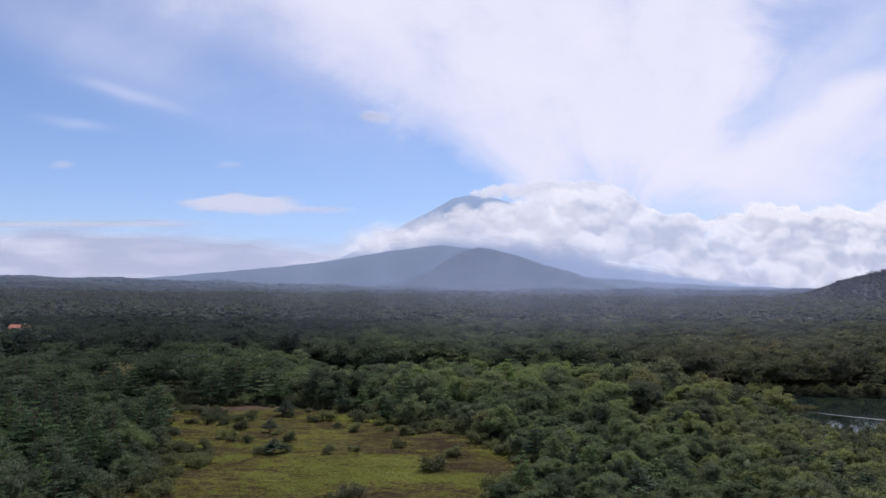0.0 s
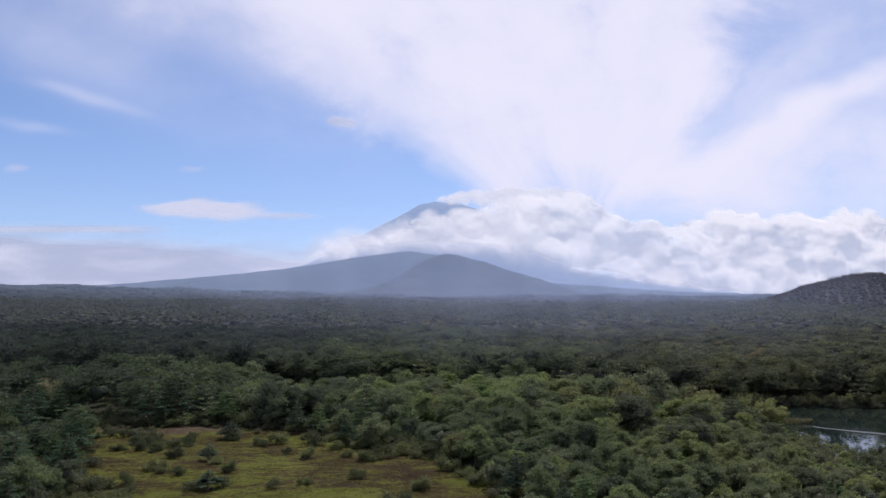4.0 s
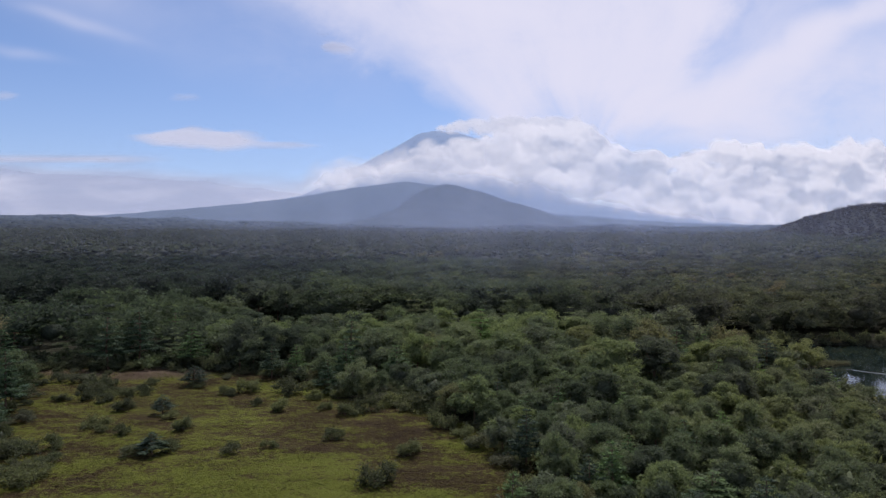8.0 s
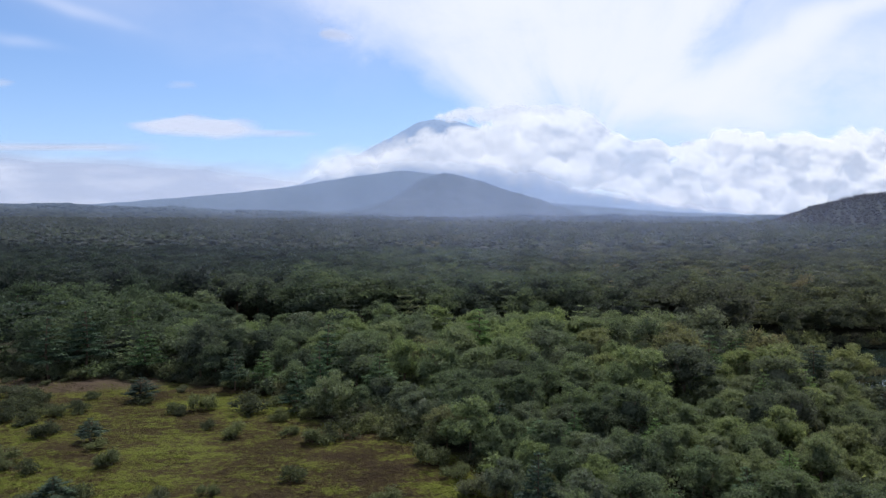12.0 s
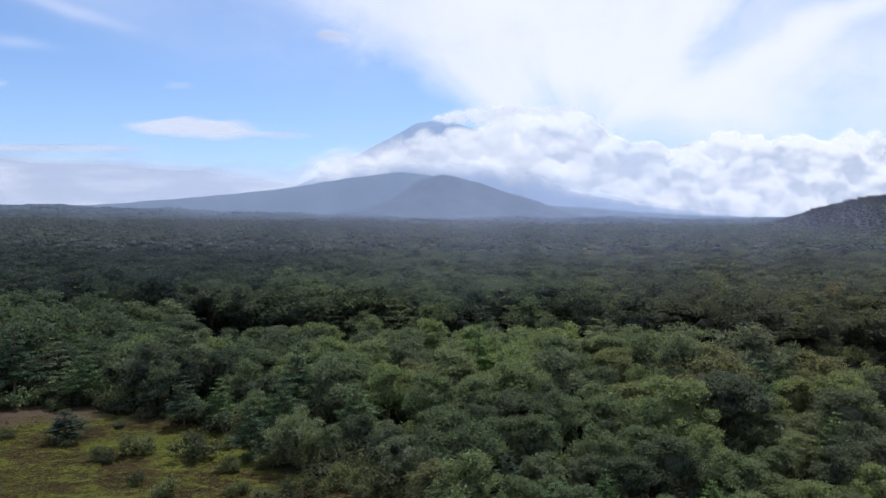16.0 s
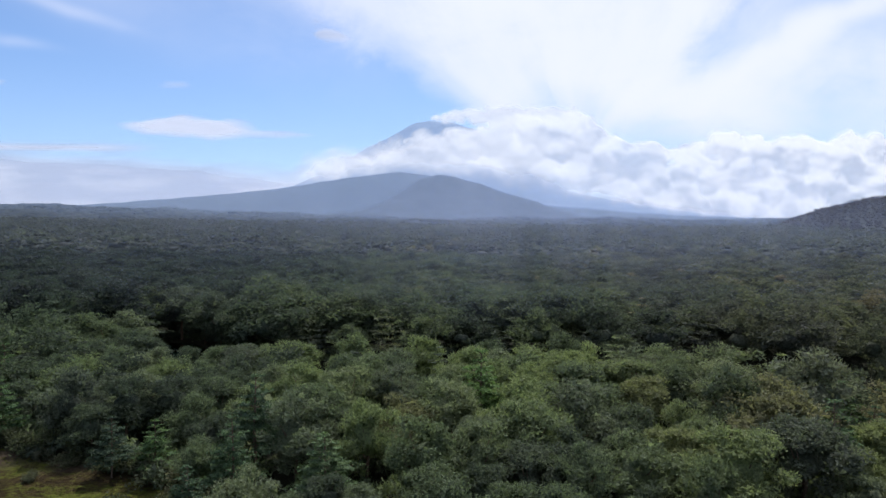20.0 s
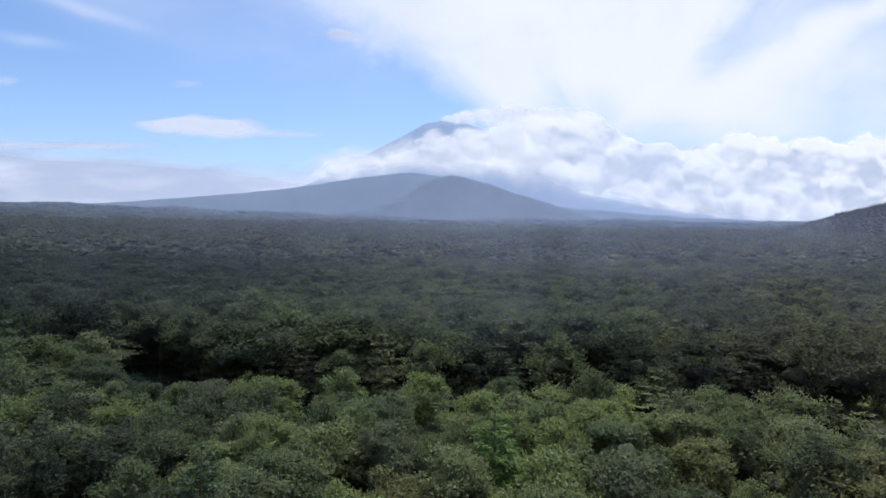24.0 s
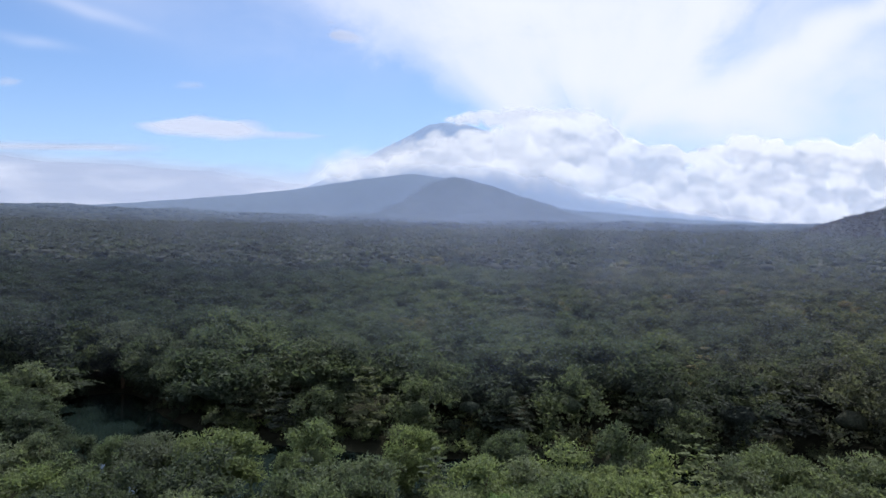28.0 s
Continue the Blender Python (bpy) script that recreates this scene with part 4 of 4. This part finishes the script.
def forest(name, label, xs, ys, hs, protos, mat, spread=1.0, most=1.0):
    """One mesh of many trees, each a turned and scaled prototype crown set on the ground."""
    zs = height(xs, ys)
    vs, fs, ts, base = [], [], [], 0
    which = rng.integers(len(protos), size=len(xs))
    for k, (pv, pf) in enumerate(protos):
        i = np.nonzero(which == k)[0]
        if not len(i):
            continue
        a, s = rng.uniform(0, 6.28, len(i)), hs[i] / UNIT_H
        w = s * spread * rng.uniform(0.85, 1.2, len(i))
        ca, sa = (np.cos(a) * w)[:, None], (np.sin(a) * w)[:, None]
        v = np.stack([pv[None, :, 0] * ca - pv[None, :, 1] * sa + xs[i][:, None],
                      pv[None, :, 0] * sa + pv[None, :, 1] * ca + ys[i][:, None],
                      pv[None, :, 2] * s[:, None] + zs[i][:, None]], -1)
        f = pf[None] + (base + len(pv) * np.arange(len(i)))[:, None, None]
        vs.append(v.reshape(-1, 3)), fs.append(f.reshape(-1, 3))
        # darker tints towards the west stand in for dimmer light there
        ts.append(np.repeat(rng.uniform(0, most, len(i)) * (1 - 0.45 * smooth(-xs[i], 20, 130)), len(pv)))
        base += len(pv) * len(i)
    me = raw_mesh(name, np.concatenate(vs), np.concatenate(fs))
    me.attributes.new("tint", "FLOAT", "POINT").data.foreach_set("value", np.concatenate(ts).astype(np.float32))
    me.materials.append(mat)
    return tagged(new(name, me), label, "forest", kind="stuff")


def light_broad(lobes, leaves, size, cores):
    c, rad = broad_lobes(UNIT_H, rng.uniform(3.7, 4.6), lobes)
    p, d = shell(c, rad, leaves)
    inner = [inner_leaves(c, rad, 17), lobe_tris(np.array([[0, 0, UNIT_H * 0.48]]), np.array([1.5]))] if lobes > 12 else \
        [lobe_tris(np.concatenate([c[:cores], [[0, 0, UNIT_H * 0.5]]]), np.concatenate([rad[:cores] * 0.68, [2.0]]))]
    return joined([foliage(p, d, size * rng.uniform(0.6, 1.3, leaves))] + inner)


def light_pine(tiers, tufts, size):
    return pine_parts(UNIT_H, rng.uniform(3.0, 3.8), tiers, tufts, size)[1]


def light_bush(leaves, size):
    v, f = bush_parts(2.6, 2.1, leaves, size)[1]
    return v, f


near_protos = [light_broad(26, 1250, 0.235, 0) for _ in range(6)] + [light_pine(6, 520, 0.38) for _ in range(2)]
mid_protos = [light_broad(14, 230, 0.5, 0) for _ in range(7)] + [light_pine(4, 180, 0.6) for _ in range(1)]
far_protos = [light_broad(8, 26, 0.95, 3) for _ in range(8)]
dim_protos = [lobe_tris(np.array([[0.0, 0.0, 2.5]]), np.array([4.6]), 0.9) for _ in range(6)]
rest = np.array(rest)
over = rest[beyond[rest]]
rest = rest[~beyond[rest]]
forest("near_woodland", "dense mixed green woodland on the point", tx[rest], ty[rest], th[rest], near_protos, wood_leaf, 1.2)
forest("bank_woodland", "dark green woodland on the far bank of the lake arm", tx[over], ty[over], th[over], near_protos, dim_mid_leaf, 1.2)
rx, ry = scatter(-190, 190, -80, 200, 6.6)
ok = (inside(MEADOW, rx, ry, 6.0) < 0.4) & ((ry < 46) | (np.abs(rx) > 0.72 * (ry + 30))) & (lake_depth(rx, ry) < -2.5)
forest("rear_woodland", "young green woodland behind the meadow", rx[ok], ry[ok], rng.uniform(6.0, 9.5, ok.sum()), mid_protos, wood_leaf, 1.25)
ux, uy = scatter(-160, 160, 46, 262, 3.4)
ok = (np.abs(ux) < 0.72 * (uy + 30)) & (inside(MEADOW, ux, uy, 6.0) < 0.55) & (lake_depth(ux, uy) < np.where(near_shore(ux, uy), -2.0, -0.3)) & ((uy < 174) | (lake_depth(ux, uy) > -9))
ux, uy = ux[ok], uy[ok]
low_protos = [light_bush(130, 0.3) for _ in range(5)]
forest("undergrowth", "low tangled undergrowth between the trees", ux, uy, rng.uniform(6.0, 13.0, len(ux)), low_protos, wood_leaf)
mx, my = scatter(-390, 390, 228, 470, 6.6)
ok = (np.abs(mx) < 0.72 * (my + 30)) & (lake_depth(mx, my) < -1.0) & (np.hypot((mx + 300) / 26, (my - 396) / 17) > 1)
mx, my = mx[ok], my[ok]
mh = (10.0 + 2.5 * smooth(-my, -275, -250) + 2.5 * smooth(-mx, 30, 45) * smooth(-my, -290, -275)) * rng.uniform(0.7, 1.3, len(mx))
by_arm = (my < 300) & (np.abs(mx) < 170)
forest("shore_woodland", "tall mixed green woodland along the lake arm", mx[by_arm], my[by_arm], mh[by_arm], near_protos, dim_mid_leaf, 1.15)
forest("middle_woodland", "unbroken dark green forest beyond the lake arm", mx[~by_arm], my[~by_arm], mh[~by_arm], mid_protos, dim_mid_leaf, 1.2)
fx, fy = scatter(-1000, 1000, 466, 1300, 10.0)
ok = np.abs(fx) < 0.74 * (fy + 30)
fx, fy = fx[ok], fy[ok]
on_hill = np.hypot((fx - 860) / 330, (fy - 1060) / 360) < 1
hx, hy = scatter(500, 1000, 690, 1300, 8.0)
ok = (np.abs(hx) < 0.74 * (hy + 30)) & (np.hypot((hx - 860) / 330, (hy - 1060) / 360) < 1)
forest("hill_woodland", "woodland on the rounded hill, coloured dark and purplish for its shaded side", hx[ok], hy[ok], 8.0 * rng.uniform(0.7, 1.2, ok.sum()), far_protos, shaded_hill_leaf, 1.5, 0.95)
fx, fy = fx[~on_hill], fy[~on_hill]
forest("far_woodland", "wide sea of forest reaching to the volcano", fx, fy, 11.5 * rng.uniform(0.5, 1.45, len(fx)), far_protos, hazed_far_leaf, 1.4)
dx, dy = scatter(-2500, 2500, 1290, 3290, 23.0)
ok = np.abs(dx) < 0.76 * (dy + 30)
dx, dy = dx[ok], dy[ok]
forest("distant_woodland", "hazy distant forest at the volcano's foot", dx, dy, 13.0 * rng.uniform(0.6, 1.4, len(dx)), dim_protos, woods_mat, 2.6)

# one pale, yellowing tree above the wood
t, c = broadleaf_parts(13.5, 7.2, 30, 3600, 0.28)
pale = prototype("broadleaf_tree", "pale yellow-brown dome-shaped tree above darker woodland", "tree", "", (("trunk", t, bark), ("crown", c, dry_leaf)))
pale.matrix_basis = Matrix.LocRotScale((-113.0, 182.5, float(height(-113, 182.5))), Euler((0, 0, 0.6)), (0.92, 0.92, 0.68))

# bushes on the meadow: those seen by themselves, then a scatter along its rim and over its left part
used_u = set()
BUSHES = [(-41.0, 103.2, 1.8), (-36.9, 105.4, 2.2), (-47.0, 112.5, 2.0), (-43.9, 121.2, 1.6), (-40.5, 137.6, 2.0), (-38.8, 115.0, 2.5), (-10.7, 129.5, 2.8),
          (-13.9, 125.7, 3.0), (-8.0, 126.5, 2.2), (-1.6, 116.0, 3.0), (-21.0, 127.0, 1.7), (-50.5, 113.6, 1.6), (1.0, 112.0, 2.2),
          (3.5, 107.0, 2.6), (-36.8, 139.2, 3.3), (-24.0, 134.0, 2.3), (-29.6, 138.0, 3.5), (-9.2, 93.9, 2.9), (-53.0, 106.0, 2.6)]
for x, y, h in BUSHES:
    planted(bushes, used_u, int(rng.integers(len(bushes))), x, y, float(height(x, y)), h / 2.9, rng.uniform(0, 6.28), rng.uniform(0.85, 1.25))
bx, by = scatter(-112, 16, 58, 172, 3.1)
mask = inside(MEADOW, bx, by, 6.0)
rim = (mask > 0.03) & (mask < 0.97)
left = (mask > 0.5) & (bx < -50 - 0.12 * (by - 110)) & (fbm(bx / 14, by / 14, 2, 55) > 0.42)
few = (mask > 0.9) & (rng.uniform(size=len(bx)) < 0.035)
pick = rim & (rng.uniform(size=len(bx)) < 0.9) | left & (rng.uniform(size=len(bx)) < 0.7) | few
for x, y in zip(bx[pick][:290], by[pick][:290]):
    planted(bushes, used_u, int(rng.integers(len(bushes))), x, y, float(height(x, y)), rng.uniform(0.3, 0.95) * (1.0 if inside(MEADOW, x, y, 6.0) > 0.6 else 1.5), rng.uniform(0, 6.28), rng.uniform(0.9, 1.4))


def make_tufts():
    """Rank grass and sedge clumps that roughen the meadow."""
    n = 100000
    x, y = rng.uniform(-112, 14, n), rng.uniform(56, 172, n)
    keep = (inside(MEADOW, x, y, 6.0) > 0.35) & (fbm(x / 7, y / 4.5, 3, 77) > 0.42)
    x, y = x[keep], y[keep]
    p = np.stack([x, y, height(x, y) + 0.06], -1)
    v, f = sprays(p, np.tile((0.0, 0.0, 1.0), (len(p), 1)), rng.uniform(0.10, 0.26, len(p)), 0.16, 0.6)
    me = raw_mesh("meadow_grass", v, f)
    me.attributes.new("meadow", "FLOAT", "POINT").data.foreach_set("value", np.ones(len(v), np.float32))
    me.materials.append(ground_mat)
    tagged(new("meadow_grass", me), "rank tufts of yellow-green meadow grass", "grass", kind="stuff")


make_tufts()


def make_reeds():
    """Withered reeds on the low spit in the lake."""
    n = 1500
    t = rng.uniform(0, 1, n)
    x, y = 76 + 15 * t, 169.0 + 2.2 * t + rng.normal(size=n) * 1.1 * (1.1 - t)
    p = np.stack([x, y, np.maximum(height(x, y), LAKE) + 0.2], -1)
    v, f = shoots(p, np.tile((0.0, 0.0, 1.0), (n, 1)), rng.uniform(0.4, 0.9, n), 0.16)
    me = raw_mesh("reeds", v, f)
    me.materials.append(dry_leaf)
    tagged(new("reeds", me), "withered brownish reeds on a low spit in the lake", "reeds", kind="stuff")


make_reeds()


# ---- house and cars at the wood's edge, far left ----
def bm_part(name, bm, mat, parent, label=""):
    me = bpy.data.meshes.new(name)
    bmesh.ops.recalc_face_normals(bm, faces=bm.faces)
    bm.to_mesh(me)
    bm.free()
    me.materials.append(mat)
    ob = new(name, me)
    ob.parent = parent
    return tagged(ob, label)


def box(x, y, z, sx, sy, sz, bevel=0.0):
    bm = bmesh.new()
    bmesh.ops.create_cube(bm, size=1.0, matrix=Matrix.Translation((x, y, z + sz / 2)) @ Matrix.Diagonal((sx, sy, sz, 1)))
    if bevel:
        bmesh.ops.bevel(bm, geom=bm.edges[:], offset=bevel, segments=2, affect="EDGES")
    return bm


wall_mat, roof_mat = plain("cream_render", (0.55, 0.47, 0.36), 0.85), plain("red_brown_roof", (0.24, 0.09, 0.06), 0.7)
glass_mat, paint_mat = plain("dark_glass", (0.02, 0.025, 0.03), 0.1, 0.1), plain("white_car_paint", (0.72, 0.73, 0.74), 0.3, 0.05)
tyre_mat = plain("tyre_rubber", (0.02, 0.02, 0.02), 0.9)


def make_house(m):
    house = tagged(new("house"), "small cream house with a red-brown gable roof at the forest edge", "house")
    bm_part("wall", box(0, 0, 0, 11, 7.5, 5.2), wall_mat, house)
    bm = bmesh.new()
    v = [bm.verts.new(p) for p in ((-6, -4.4, 5.0), (6, -4.4, 5.0), (6, 4.4, 5.0), (-6, 4.4, 5.0), (-6, 0, 8.0), (6, 0, 8.0))]
    for f in ((0, 1, 5, 4), (2, 3, 4, 5), (0, 4, 3), (1, 2, 5), (3, 2, 1, 0)):
        bm.faces.new([v[i] for i in f])
    bm_part("roof", bm, roof_mat, house)
    bm_part("chimney", box(2.6, 1.2, 6.6, 0.8, 0.8, 2.0), wall_mat, house)
    for x in (-3.6, -1.2, 3.6):
        for z in (0.9, 3.2):
            frame_ob = bm_part("window", box(x, -3.77, z, 1.4, 0.08, 1.3), paint_mat, house)
            bm_part("pane", box(x, -3.80, z + 0.1, 1.2, 0.08, 1.1), glass_mat, frame_ob)
            bm_part("sill", box(x, -3.85, z - 0.1, 1.5, 0.25, 0.08), wall_mat, frame_ob)
    door = bm_part("door", box(1.2, -3.77, 0, 1.0, 0.1, 2.1), roof_mat, house)
    bm_part("door_handle", box(1.55, -3.86, 1.0, 0.14, 0.06, 0.04), paint_mat, door)
    house.matrix_basis = m


def make_car(m):
    car = tagged(new("car"), "white car parked on the clearing by the house", "car", "parked cars")
    bm_part("body", box(0, 0, 0.35, 4.4, 1.7, 0.65, 0.12), paint_mat, car)
    bm = box(-0.2, 0, 0.98, 2.6, 1.5, 0.5, 0.15)
    bm_part("cabin", bm, glass_mat, car)
    for y in (-0.55, 0.55):
        bm_part("headlight", box(2.16, y, 0.62, 0.08, 0.34, 0.16, 0.02), glass_mat, car)
    bm_part("bumper", box(2.2, 0, 0.36, 0.12, 1.6, 0.2, 0.03), tyre_mat, car)
    for x in (-1.35, 1.35):
        for y in (-0.78, 0.78):
            bm = bmesh.new()
            bmesh.ops.create_cone(bm, cap_ends=True, segments=14, radius1=0.33, radius2=0.33, depth=0.2,
                                  matrix=Matrix.Translation((x, y, 0.33)) @ Matrix.Rotation(radians(90), 4, "X"))
            wheel = bm_part("wheel", bm, tyre_mat, car)
            bm = bmesh.new()
            bmesh.ops.create_cone(bm, cap_ends=True, segments=12, radius1=0.2, radius2=0.18, depth=0.23,
                                  matrix=Matrix.Translation((x, y, 0.33)) @ Matrix.Rotation(radians(90), 4, "X"))
            bm_part("rim", bm, paint_mat, wheel)
    car.matrix_basis = m
    return car


HOUSE = (-309.0, 412.0)
make_house(pose(HOUSE[0], HOUSE[1], float(height(*HOUSE)), 0, 0, 20))
first_car = make_car(pose(-298.0, 398.0, float(height(-298, 398)), 0, 0, 35))
copy_thing(first_car, pose(-288.0, 400.0, float(height(-288, 400)), 0, 0, 60))
